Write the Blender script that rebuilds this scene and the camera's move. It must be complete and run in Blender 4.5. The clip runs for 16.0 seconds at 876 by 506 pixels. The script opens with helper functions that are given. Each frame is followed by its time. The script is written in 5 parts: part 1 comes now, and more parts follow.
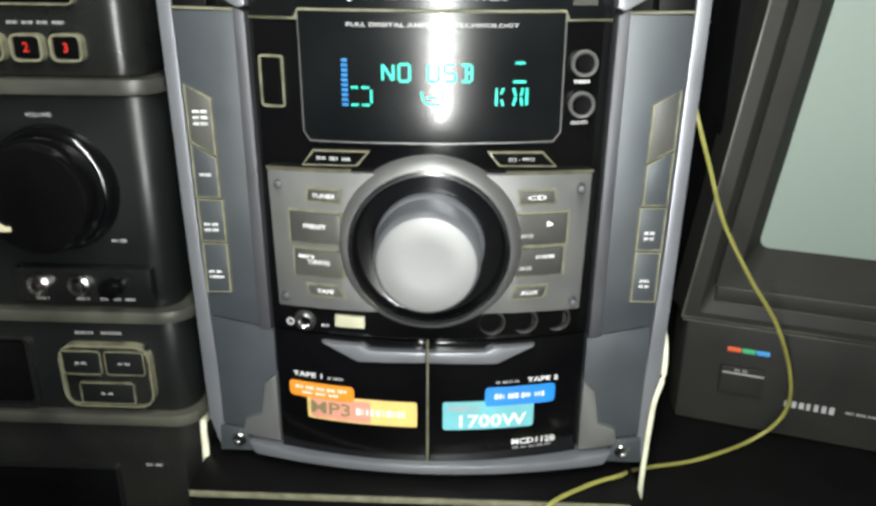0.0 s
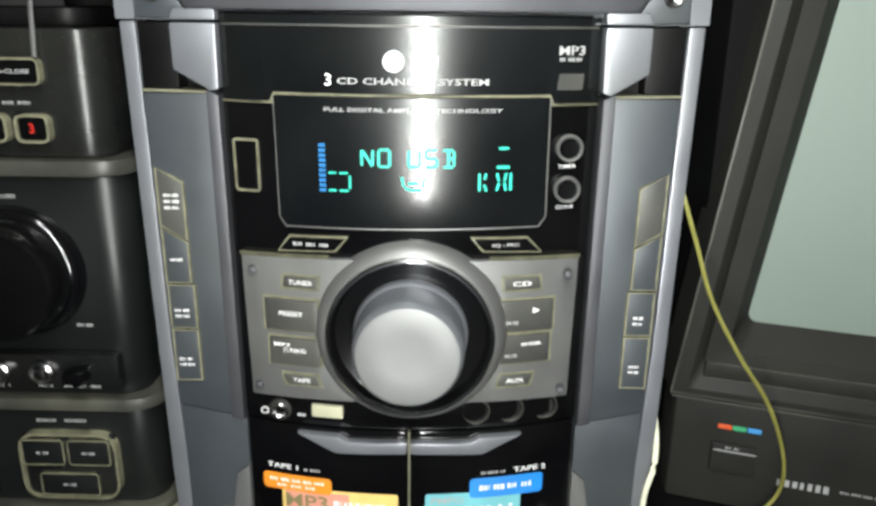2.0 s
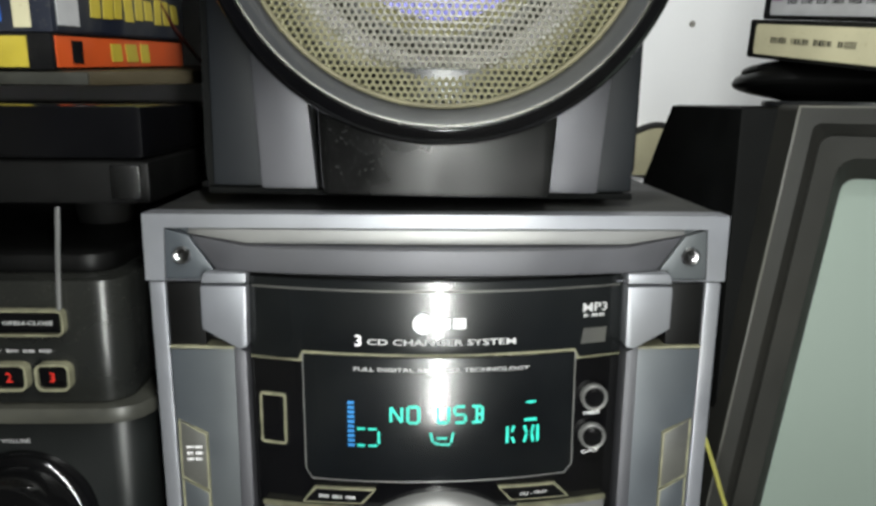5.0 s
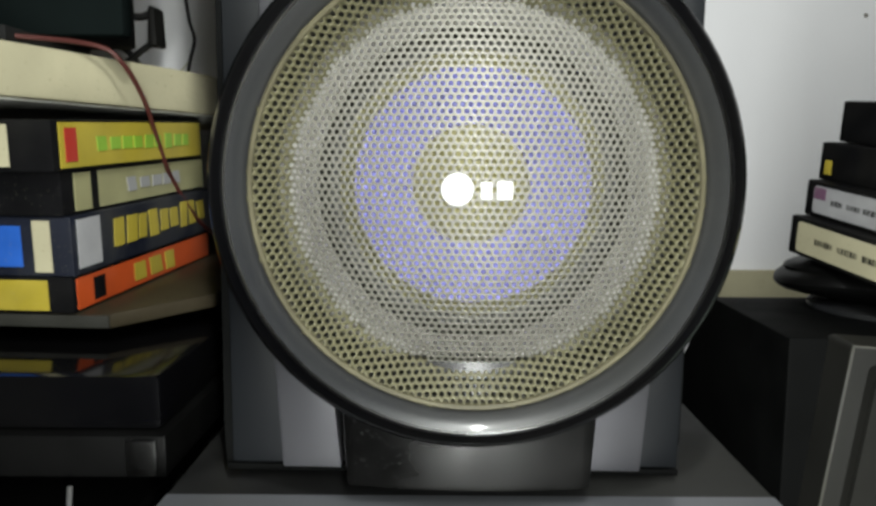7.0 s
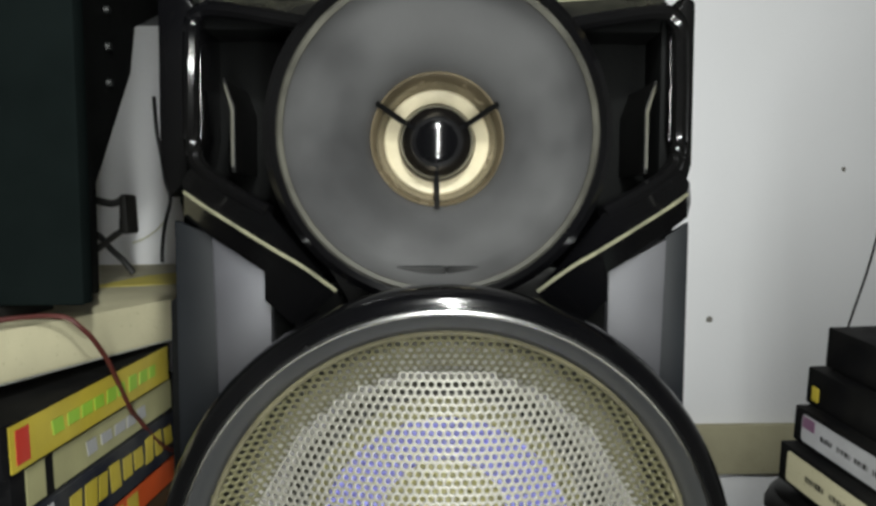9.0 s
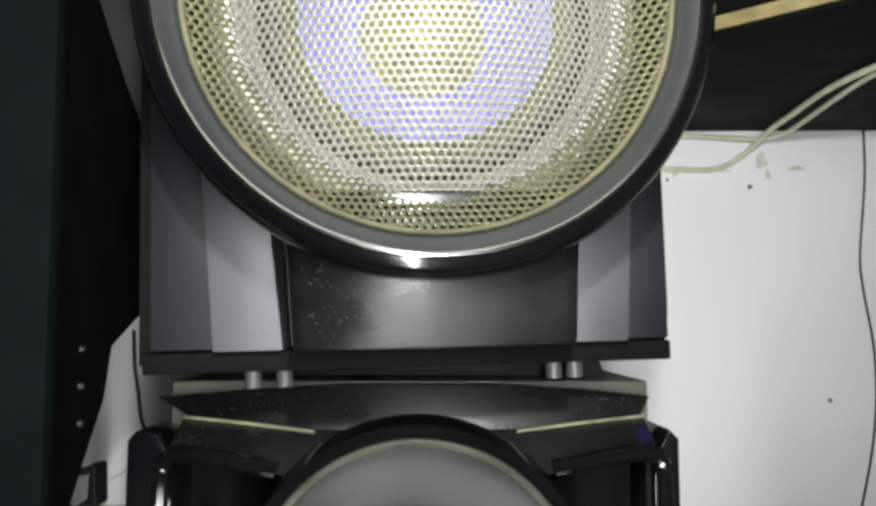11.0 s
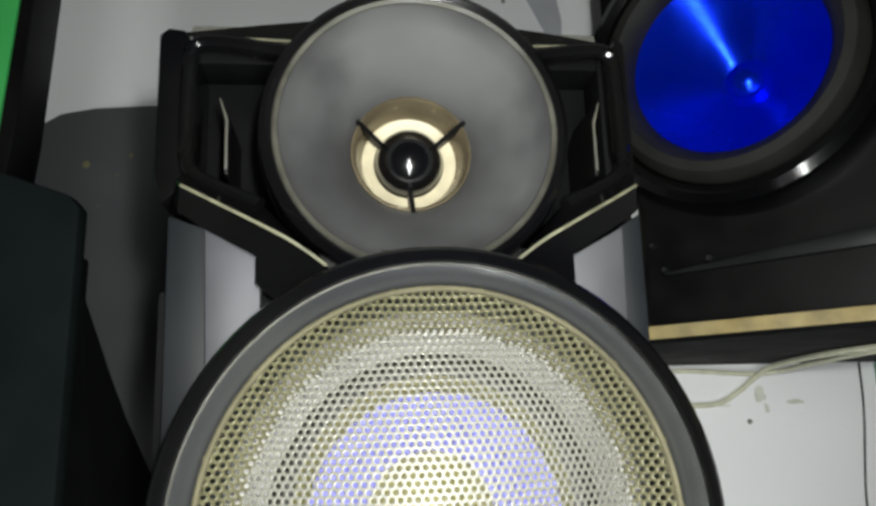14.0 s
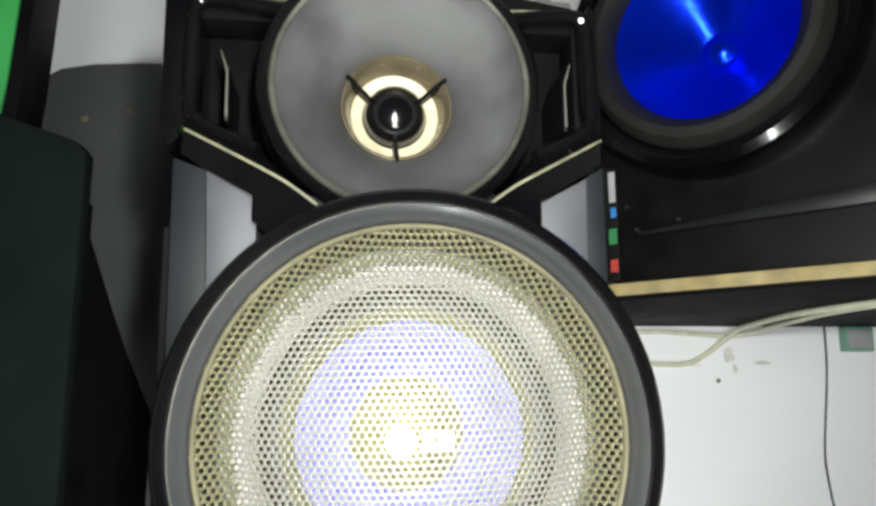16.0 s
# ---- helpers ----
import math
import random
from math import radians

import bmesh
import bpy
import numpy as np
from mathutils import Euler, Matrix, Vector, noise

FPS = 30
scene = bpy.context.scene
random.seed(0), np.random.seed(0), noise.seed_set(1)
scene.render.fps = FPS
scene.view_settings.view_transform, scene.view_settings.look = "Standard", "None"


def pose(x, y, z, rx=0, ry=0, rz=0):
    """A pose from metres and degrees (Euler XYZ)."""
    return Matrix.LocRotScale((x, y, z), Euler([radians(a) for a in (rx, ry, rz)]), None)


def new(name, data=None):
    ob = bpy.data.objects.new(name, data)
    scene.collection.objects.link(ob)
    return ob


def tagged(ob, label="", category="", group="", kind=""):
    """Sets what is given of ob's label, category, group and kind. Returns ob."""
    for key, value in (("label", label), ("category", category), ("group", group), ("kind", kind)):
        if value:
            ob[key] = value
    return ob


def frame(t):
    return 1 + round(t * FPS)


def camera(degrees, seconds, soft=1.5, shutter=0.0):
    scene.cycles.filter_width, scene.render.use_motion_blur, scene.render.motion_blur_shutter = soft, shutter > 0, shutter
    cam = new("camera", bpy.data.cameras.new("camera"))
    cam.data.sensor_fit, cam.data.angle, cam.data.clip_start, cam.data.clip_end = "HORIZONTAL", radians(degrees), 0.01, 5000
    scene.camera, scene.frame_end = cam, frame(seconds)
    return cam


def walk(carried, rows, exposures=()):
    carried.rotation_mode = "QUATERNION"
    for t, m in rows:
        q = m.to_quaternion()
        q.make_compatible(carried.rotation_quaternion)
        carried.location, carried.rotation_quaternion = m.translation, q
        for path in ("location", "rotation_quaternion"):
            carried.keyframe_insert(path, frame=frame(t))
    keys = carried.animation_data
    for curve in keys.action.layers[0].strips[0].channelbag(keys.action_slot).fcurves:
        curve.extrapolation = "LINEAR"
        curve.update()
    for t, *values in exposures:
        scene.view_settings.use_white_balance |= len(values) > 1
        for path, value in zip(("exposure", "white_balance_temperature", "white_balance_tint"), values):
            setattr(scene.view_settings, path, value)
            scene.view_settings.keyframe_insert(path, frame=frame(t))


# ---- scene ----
cam = camera(60.0, 16.0, 3.0)
# seconds, place, yaw, pitch, roll
PATH = [
    (0.0, 0.0222, -0.3910, 0.2696, 2.26, -20.85, -0.44),
    (0.5, 0.0232, -0.3858, 0.2692, 1.83, -20.29, -0.66),
    (1.0, 0.0259, -0.3767, 0.2710, 1.59, -19.65, -0.42),
    (1.5, 0.0253, -0.3733, 0.2804, 1.32, -18.84, -0.48),
    (2.0, 0.0212, -0.3691, 0.2871, 0.81, -17.81, -0.70),
    (2.5, 0.0163, -0.3654, 0.2949, 0.91, -17.00, -0.58),
    (3.0, 0.0147, -0.3618, 0.3030, 0.55, -16.60, -0.59),
    (3.2, 0.0142, -0.3599, 0.3066, 0.35, -16.59, -0.74),
    (5.3, -0.0114, -0.3485, 0.3839, -1.82, -11.36, -0.69),
    (5.5, -0.0130, -0.3442, 0.3948, -1.72, -11.20, -1.08),
    (6.0, -0.0082, -0.3360, 0.4222, -0.58, -9.25, -0.53),
    (6.5, -0.0074, -0.3266, 0.4487, -0.49, -7.24, -0.24),
    (7.0, -0.0094, -0.3155, 0.4663, 0.53, -7.24, -0.09),
    (7.5, -0.0077, -0.3109, 0.4888, 0.41, -6.30, 0.22),
    (8.0, -0.0043, -0.3017, 0.5115, 0.89, -5.86, 1.02),
    (8.2, -0.0038, -0.2977, 0.5278, 0.23, -5.51, 0.99),
    (10.3, 0.0016, -0.2763, 0.6745, -0.64, 0.79, 0.40),
    (10.5, 0.0012, -0.2752, 0.6873, -0.40, 1.59, 0.30),
    (11.0, 0.0026, -0.2789, 0.7262, -1.61, 5.15, 0.63),
    (11.5, 0.0016, -0.2866, 0.7576, -1.33, 7.32, 0.69),
    (12.0, -0.0011, -0.2881, 0.7903, -1.65, 8.54, 0.46),
    (12.5, 0.0012, -0.2911, 0.8154, -1.12, 9.40, 0.62),
    (13.0, -0.0050, -0.2918, 0.8433, -3.33, 10.60, -0.31),
    (13.5, -0.0036, -0.2922, 0.8620, -3.38, 11.43, 0.78),
    (14.0, -0.0029, -0.3030, 0.8877, -2.36, 12.61, 1.29),
    (14.5, -0.0008, -0.3093, 0.9030, -2.78, 13.12, 1.45),
    (15.0, 0.0028, -0.3167, 0.9083, -3.15, 13.54, 1.12),
    (15.5, 0.0071, -0.3274, 0.8990, -3.29, 12.89, 0.59),
    (16.0, 0.0017, -0.3347, 0.8677, -2.96, 10.38, 0.06),
]
walk(cam, [(t, pose(x, y, z, 0, 0, yaw) @ pose(0, 0, 0, 90 + pitch) @ pose(0, 0, 0, 0, 0, -roll))
           for t, x, y, z, yaw, pitch, roll in PATH],
     [(0.0, -0.05), (2.5, -0.15), (3.2, -0.2), (5.5, -0.45), (6.0, -0.5), (7.0, -0.8), (8.0, -1.2), (8.3, -1.2), (10.3, -0.2), (10.7, -0.2), (11.0, -0.7), (11.5, -1.15), (12.0, -1.4), (12.8, -1.55), (13.6, -1.6), (14.1, -0.7), (14.5, -0.3), (15.4, -0.2), (16.0, -0.5)])

# ---- world and light ----
world = bpy.data.worlds.new("room_dark")
world.use_nodes = True
world.node_tree.nodes["Background"].inputs[0].default_value = (0.6, 0.65, 0.7, 1)
world.node_tree.nodes["Background"].inputs[1].default_value = 0.02
scene.world = world


def area_lamp(name, m, energy, sx, sy, colour):
    data = bpy.data.lights.new(name, "AREA")
    data.shape, data.size, data.size_y, data.energy, data.color = "RECTANGLE", sx, sy, energy, colour
    ob = new(name, data)
    ob.matrix_world = m
    return ob


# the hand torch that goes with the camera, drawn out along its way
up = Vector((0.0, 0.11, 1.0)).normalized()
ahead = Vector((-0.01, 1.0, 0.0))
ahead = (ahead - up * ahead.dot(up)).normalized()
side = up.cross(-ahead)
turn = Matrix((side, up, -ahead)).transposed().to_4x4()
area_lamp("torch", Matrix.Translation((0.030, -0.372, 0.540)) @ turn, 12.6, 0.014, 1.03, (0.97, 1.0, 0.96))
# the torch again where it rests at the end of its way
area_lamp("torch", Matrix.Translation((0.026, -0.336, 0.930)) @ turn, 5.0, 0.014, 0.030, (0.97, 1.0, 0.96))


# ---- materials ----
def mat(name, col, rough=0.5, metal=0.0, vary=0.18, scale=40.0, bump=0.03, fine=700.0, coat=0.0, dust=0.0,
        dust_col=(0.30, 0.29, 0.22), aniso=0.0, rvar=0.12, emit=0.0, spec=0.5, speck=1.6):
    m = bpy.data.materials.new(name)
    m.use_nodes = True
    nt = m.node_tree
    b = nt.nodes["Principled BSDF"]
    tc = nt.nodes.new("ShaderNodeTexCoord")

    def nz(s, detail=4.0):
        n = nt.nodes.new("ShaderNodeTexNoise")
        n.inputs["Scale"].default_value, n.inputs["Detail"].default_value = s, detail
        nt.links.new(tc.outputs["Object"], n.inputs["Vector"])
        return n

    def ramp(src, a, b_, lo, hi):
        n = nt.nodes.new("ShaderNodeMapRange")
        n.inputs["From Min"].default_value, n.inputs["From Max"].default_value = a, b_
        n.inputs["To Min"].default_value, n.inputs["To Max"].default_value = lo, hi
        nt.links.new(src, n.inputs["Value"])
        return n.outputs["Result"]

    def mix(fac, a, c):
        n = nt.nodes.new("ShaderNodeMix")
        n.data_type = "RGBA"
        nt.links.new(fac, n.inputs[0])
        for sock, v in ((n.inputs[6], a), (n.inputs[7], c)):
            if isinstance(v, tuple):
                sock.default_value = (*v, 1)
            else:
                nt.links.new(v, sock)
        return n.outputs[2]

    big, small = nz(scale), nz(fine, 3.0)
    dark = tuple(max(0.0, c * (1 - vary)) for c in col)
    lite = tuple(min(1.0, c * (1 + vary)) for c in col)
    out = mix(ramp(big.outputs["Fac"], 0.3, 0.7, 0, 1), dark, lite)
    out = mix(ramp(small.outputs["Fac"], 0.55, 0.8, 0, 0.35), out, dark)
    rsrc = ramp(big.outputs["Fac"], 0.3, 0.75, max(0.02, rough - rvar * rough), rough + rvar * rough)
    if dust:
        d = nz(scale * 0.35, 8.0)
        f = ramp(d.outputs["Fac"], 0.42, 0.72, 0.0, dust)
        sp = nz(fine * 1.3, 2.0)
        f2 = ramp(sp.outputs["Fac"], 0.66, 0.72, 0.0, min(1.0, dust * speck))
        mx = nt.nodes.new("ShaderNodeMath")
        mx.operation = "MAXIMUM"
        nt.links.new(f, mx.inputs[0])
        nt.links.new(f2, mx.inputs[1])
        out = mix(mx.outputs[0], out, dust_col)
        ad = nt.nodes.new("ShaderNodeMath")
        ad.operation, ad.use_clamp = "ADD", True
        nt.links.new(rsrc, ad.inputs[0])
        nt.links.new(mx.outputs[0], ad.inputs[1])
        rsrc = ad.outputs[0]
    nt.links.new(out, b.inputs["Base Color"])
    nt.links.new(rsrc, b.inputs["Roughness"])
    b.inputs["Metallic"].default_value = metal
    b.inputs["Specular IOR Level"].default_value = spec
    if coat:
        b.inputs["Coat Weight"].default_value, b.inputs["Coat Roughness"].default_value = coat, 0.08
    if aniso:
        b.inputs["Anisotropic"].default_value = aniso
        tg = nt.nodes.new("ShaderNodeTangent")
        tg.direction_type, tg.axis = "RADIAL", "Y"
        nt.links.new(tg.outputs[0], b.inputs["Tangent"])
    if emit:
        nt.links.new(out, b.inputs["Emission Color"])
        b.inputs["Emission Strength"].default_value = emit
    if bump:
        bp = nt.nodes.new("ShaderNodeBump")
        bp.inputs["Strength"].default_value, bp.inputs["Distance"].default_value = bump, 0.001
        nt.links.new(small.outputs["Fac"], bp.inputs["Height"])
        nt.links.new(bp.outputs[0], b.inputs["Normal"])
    return m


SILVER = mat("silver_paint", (0.165, 0.170, 0.188), 0.36, 0.5, 0.08, 30, 0.03, 900, dust=0.10)
SILVER_SOFT = mat("satin_silver", (0.054, 0.054, 0.061), 0.46, 0.45, 0.12, 30, 0.03, 900, dust=0.12, dust_col=(0.13, 0.13, 0.118))
STEEL_GREY = mat("dark_steel_paint", (0.040, 0.046, 0.053), 0.42, 0.3, 0.12, 25, 0.03, 900, dust=0.06)
PLATE = mat("brushed_plate", (0.15, 0.15, 0.15), 0.40, 0.6, 0.08, 30, 0.04, 900, dust=0.12)
PLATE_DARK = mat("plate_button", (0.05, 0.05, 0.048), 0.42, 0.4, 0.10, 40, 0.03, 900, dust=0.12)
BLACK_GLOSS = mat("black_gloss", (0.0018, 0.0018, 0.0022), 0.13, 0, 0.3, 20, 0.015, 600, coat=0.2, dust=0.008, spec=0.4)
BLACK_STREAK = mat("black_wiped_gloss", (0.003, 0.0036, 0.0042), 0.21, 0, 0.3, 20, 0.01, 600, coat=0.15, dust=0.012)
BLACK_SATIN = mat("black_satin", (0.0025, 0.0025, 0.0025), 0.42, 0, 0.25, 25, 0.05, 800, dust=0.03, dust_col=(0.035, 0.035, 0.03), spec=0.13)
BLACK_MATT = mat("black_vinyl", (0.0026, 0.0028, 0.0028), 0.65, 0, 0.25, 30, 0.2, 500, dust=0.02, dust_col=(0.035, 0.035, 0.03), spec=0.05)
BLACK_DUSTY = mat("black_dusty_top", (0.012, 0.012, 0.012), 0.5, 0, 0.25, 25, 0.1, 700, dust=0.3, dust_col=(0.07, 0.07, 0.062), spec=0.3)
CHROME = mat("chrome", (0.55, 0.55, 0.55), 0.17, 1.0, 0.08, 30, 0.02, 800, dust=0.1)
RIM_GREY = mat("rim_satin_grey", (0.021, 0.022, 0.024), 0.30, 0.2, 0.15, 20, 0.03, 700, coat=0.2, dust=0.14, dust_col=(0.12, 0.115, 0.085))
KNOB_FACE = mat("knob_face", (0.150, 0.150, 0.150), 0.45, 0.35, 0.07, 30, 0.02, 900, dust=0.10, dust_col=(0.2, 0.2, 0.19))
# darker olive copy of the grille metal; the outer ring's shade is in it
GRILLE_EDGE = mat("olive_shade_mesh", (0.082, 0.077, 0.040), 0.46, 0.35, 0.15, 20, 0.0, 700)
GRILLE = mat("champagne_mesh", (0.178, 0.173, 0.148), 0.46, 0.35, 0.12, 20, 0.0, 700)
CONE_PALE = mat("pale_roll", (0.36, 0.35, 0.33), 0.5, 0.1, 0.08, 25, 0.03, 700)
# olive holds the lit part of the cone edge, the dark tone its shade
CONE_OLIVE = mat("lit_cone_edge", (0.22, 0.205, 0.09), 0.5, 0.1, 0.10, 25, 0.03, 700)
CONE = mat("shaded_cone", (0.018, 0.017, 0.015), 0.45, 0.1, 0.06, 25, 0.03, 700)
CONE_BLUE = mat("lavender_cone", (0.38, 0.38, 0.98), 0.45, 0.1, 0.05, 25, 0.03, 700)
CAP = mat("olive_gold_cap", (0.36, 0.33, 0.12), 0.5, 0.1, 0.10, 30, 0.03, 700)
SMUDGED = mat("smudged_black_gloss", (0.003, 0.003, 0.003), 0.22, 0, 0.3, 45, 0.03, 500, dust=0.30, dust_col=(0.014, 0.014, 0.013), spec=0.28)
# cream tone stands for the lit inner wall of the woofer rim
RIM_LIT = mat("lit_rim_cream", (0.085, 0.077, 0.045), 0.55, 0, 0.25, 60, 0.1, 500)
LIP = mat("dusty_lip", (0.034, 0.033, 0.027), 0.45, 0, 0.3, 80, 0.05, 600, dust=0.4, dust_col=(0.095, 0.09, 0.06))
RUBBER = mat("black_rubber", (0.008, 0.008, 0.008), 0.6, 0, 0.2, 40, 0.1, 600, dust=0.03, spec=0.2)
HORN = mat("grey_horn", (0.040, 0.040, 0.041), 0.40, 0.15, 0.25, 30, 0.05, 500, dust=0.55, speck=0.25, dust_col=(0.10, 0.10, 0.10))
GOLD = mat("brassy_throat", (0.13, 0.105, 0.065), 0.26, 0.4, 0.25, 60, 0.05, 500)
IVORY = mat("ivory_ring", (0.40, 0.355, 0.245), 0.5, 0, 0.2, 60, 0.05, 500)
WHITE_INK = mat("white_print", (0.60, 0.60, 0.60), 0.5, 0, 0.05, 50, 0)
GREY_INK = mat("grey_print", (0.28, 0.28, 0.28), 0.5, 0, 0.05, 50, 0)
DUST_LINE = mat("dusty_seam", (0.118, 0.114, 0.072), 0.7, 0, 0.35, 150, 0.1, 900)
VFD = mat("display_cyan", (0.01, 0.36, 0.28), 0.5, 0, 0.2, 300, 0, emit=0.24)
VFD_BLUE = mat("display_blue", (0.005, 0.10, 0.26), 0.5, 0, 0.1, 300, 0, emit=0.3)
RED_GLOW = mat("red_digit", (0.35, 0.014, 0.008), 0.5, 0, 0.1, 300, 0, emit=0.28)
WALL = mat("white_wall_paint", (0.84, 0.84, 0.86), 0.75, 0, 0.05, 3.0, 0.25, 220, dust=0.10, dust_col=(0.62, 0.62, 0.60))
WALL_PATCH = mat("grey_filler", (0.45, 0.46, 0.50), 0.8, 0, 0.08, 20, 0.2, 300)
# dimmer tones for the unseen walls and ceiling, to hold down bounced light
WALL_DIM = mat("unseen_wall_tone", (0.36, 0.36, 0.36), 0.8, 0, 0.06, 4, 0.1, 200)
CEIL = mat("ceiling_paint", (0.40, 0.40, 0.40), 0.8, 0, 0.06, 4, 0.1, 200)
FLOOR = mat("floor_cement", (0.16, 0.15, 0.14), 0.7, 0, 0.2, 6, 0.2, 200)
CREAM = mat("cream_board", (0.42, 0.39, 0.26), 0.65, 0, 0.14, 15, 0.15, 300, dust=0.3, dust_col=(0.26, 0.24, 0.15))
WOOD_EDGE = mat("raw_plank_edge", (0.26, 0.20, 0.08), 0.65, 0, 0.3, 60, 0.3, 400, dust=0.3, dust_col=(0.4, 0.36, 0.25))
TV_GREY = mat("tv_bezel_grey", (0.016, 0.016, 0.0145), 0.42, 0, 0.12, 25, 0.08, 700, dust=0.2, dust_col=(0.048, 0.045, 0.036), spec=0.12)
TV_GLASS = mat("tube_glass", (0.165, 0.20, 0.175), 0.5, 0, 0.04, 6, 0.0, 400, spec=0.15)
CABLE_Y = mat("yellow_green_cable", (0.20, 0.19, 0.045), 0.5, 0, 0.2, 80, 0.05, 500)
CABLE_W = mat("old_white_cable", (0.58, 0.58, 0.44), 0.5, 0, 0.15, 80, 0.05, 500)
CABLE_K = mat("black_cable", (0.015, 0.015, 0.015), 0.5, 0, 0.2, 80, 0.05, 500)
CABLE_R = mat("dark_red_cable", (0.06, 0.012, 0.009), 0.5, 0, 0.2, 80, 0.05, 500)
GREEN = mat("green_card", (0.03, 0.26, 0.06), 0.5, 0, 0.1, 20, 0.05, 500)
BLUE_CONE = mat("blue_polished_cone", (0.0, 0.035, 1.0), 0.27, 0.85, 0.15, 10, 0.02, 400, rvar=0.4)
# black top lightened to grey: its sheen is in the base, dust over it
TOP_SHEEN = mat("dusty_sheen_top", (0.10, 0.10, 0.092), 0.25, 0, 0.25, 25, 0.1, 700, dust=0.5, dust_col=(0.12, 0.115, 0.09))
LEDGE = mat("worn_ledge", (0.035, 0.035, 0.030), 0.42, 0.2, 0.2, 40, 0.05, 700, dust=0.35, dust_col=(0.11, 0.105, 0.07))
HEAD_BLACK = mat("dusty_head_black", (0.005, 0.005, 0.0048), 0.24, 0, 0.25, 30, 0.05, 600, dust=0.25, dust_col=(0.03, 0.029, 0.024), spec=0.4)
EDGE_DARK = mat("edge_charcoal", (0.005, 0.006, 0.0075), 0.5, 0.0, 0.12, 25, 0.03, 900, dust=0.05, dust_col=(0.06, 0.06, 0.05), spec=0.15)
SHELF_WOOD = mat("worn_shelf_wood", (0.030, 0.024, 0.014), 0.4, 0, 0.35, 18, 0.2, 300, dust=0.25, dust_col=(0.07, 0.06, 0.04), spec=0.3)
SLATE = mat("slate_vinyl", (0.0050, 0.0072, 0.0070), 0.65, 0, 0.15, 20, 0.15, 500, spec=0.0)


def paint(name, col, rough=0.5):
    return mat(name, col, rough, 0, 0.12, 50, 0.04, 500, dust=0.12)


# ---- mesh helpers ----
def finish(bm, name, material):
    bmesh.ops.recalc_face_normals(bm, faces=bm.faces)
    for f in bm.faces:
        f.smooth = True
    for e in bm.edges:
        if len(e.link_faces) == 2 and e.calc_face_angle(0.0) > 0.55:
            e.smooth = False
    me = bpy.data.meshes.new(name)
    bm.to_mesh(me)
    bm.free()
    me.materials.append(material)
    return me


def part(name, bm, material, parent, label=""):
    me = finish(bm, name, material) if isinstance(bm, bmesh.types.BMesh) else bm
    if not isinstance(bm, bmesh.types.BMesh):
        me.materials.clear()
        me.materials.append(material)
    ob = new(name, me)
    ob.parent = parent
    loose = name in ("character", "level_column") or (name == "print" and isinstance(bm, bmesh.types.BMesh))
    return tagged(ob, label, "", "", "stuff" if loose else "")


def thing(name, m, label, category, group=""):
    ob = new(name)
    ob.empty_display_size = 0.02
    ob.matrix_world = m
    return tagged(ob, label, category, group)


def single(name, bm, material, label, category, kind="", group="", m=None):
    ob = new(name, finish(bm, name, material))
    if m is not None:
        ob.matrix_world = m
    return tagged(ob, label, category, group, kind)


def bulge(x):
    """Forward bow of the middle of the music centre's front."""
    return -0.0145 + (x + 0.006) ** 2 / 0.56


def bent(bm, fn, step=0.007):
    xs = [v.co.x for v in bm.verts]
    x = math.ceil(min(xs) / step) * step
    while x < max(xs):
        geom = bm.verts[:] + bm.edges[:] + bm.faces[:]
        bmesh.ops.bisect_plane(bm, geom=geom, plane_co=(x, 0, 0), plane_no=(1, 0, 0), dist=1e-6)
        x += step
    for v in bm.verts:
        v.co.y += fn(v.co.x)
    return bm


def bevel(bm, w, seg=2):
    if w > 0:
        edges = [e for e in bm.edges if len(e.link_faces) == 2 and e.calc_face_angle(0.0) > 0.5]
        bmesh.ops.bevel(bm, geom=edges, offset=w, segments=seg, profile=0.6, affect="EDGES", clamp_overlap=True)
    return bm


def prism(pts, y0, y1, w=0.0006, fn=None, axis="y"):
    """An outline of (x, z) drawn out from y0 to y1; axis z: (x, y) from z0 to z1; axis x: (y, z) from x0 to x1."""
    bm = bmesh.new()

    def at(a, b, c):
        return (a, c, b) if axis == "y" else (a, b, c) if axis == "z" else (c, a, b)
    lo = [bm.verts.new(at(a, b, y0)) for a, b in pts]
    hi = [bm.verts.new(at(a, b, y1)) for a, b in pts]
    bm.faces.new(lo)
    bm.faces.new(hi)
    n = len(pts)
    for i in range(n):
        bm.faces.new((lo[i], lo[(i + 1) % n], hi[(i + 1) % n], hi[i]))
    bmesh.ops.recalc_face_normals(bm, faces=bm.faces)
    bevel(bm, w)
    return bent(bm, fn) if fn else bm


def box(x0, x1, y0, y1, z0, z1, w=0.001, fn=None, bm=None):
    made = prism([(x0, z0), (x1, z0), (x1, z1), (x0, z1)], y0, y1, w, fn)
    return made if bm is None else join(bm, made)


def join(a, b):
    me = bpy.data.meshes.new("tmp")
    b.to_mesh(me)
    b.free()
    a.from_mesh(me)
    bpy.data.meshes.remove(me)
    return a


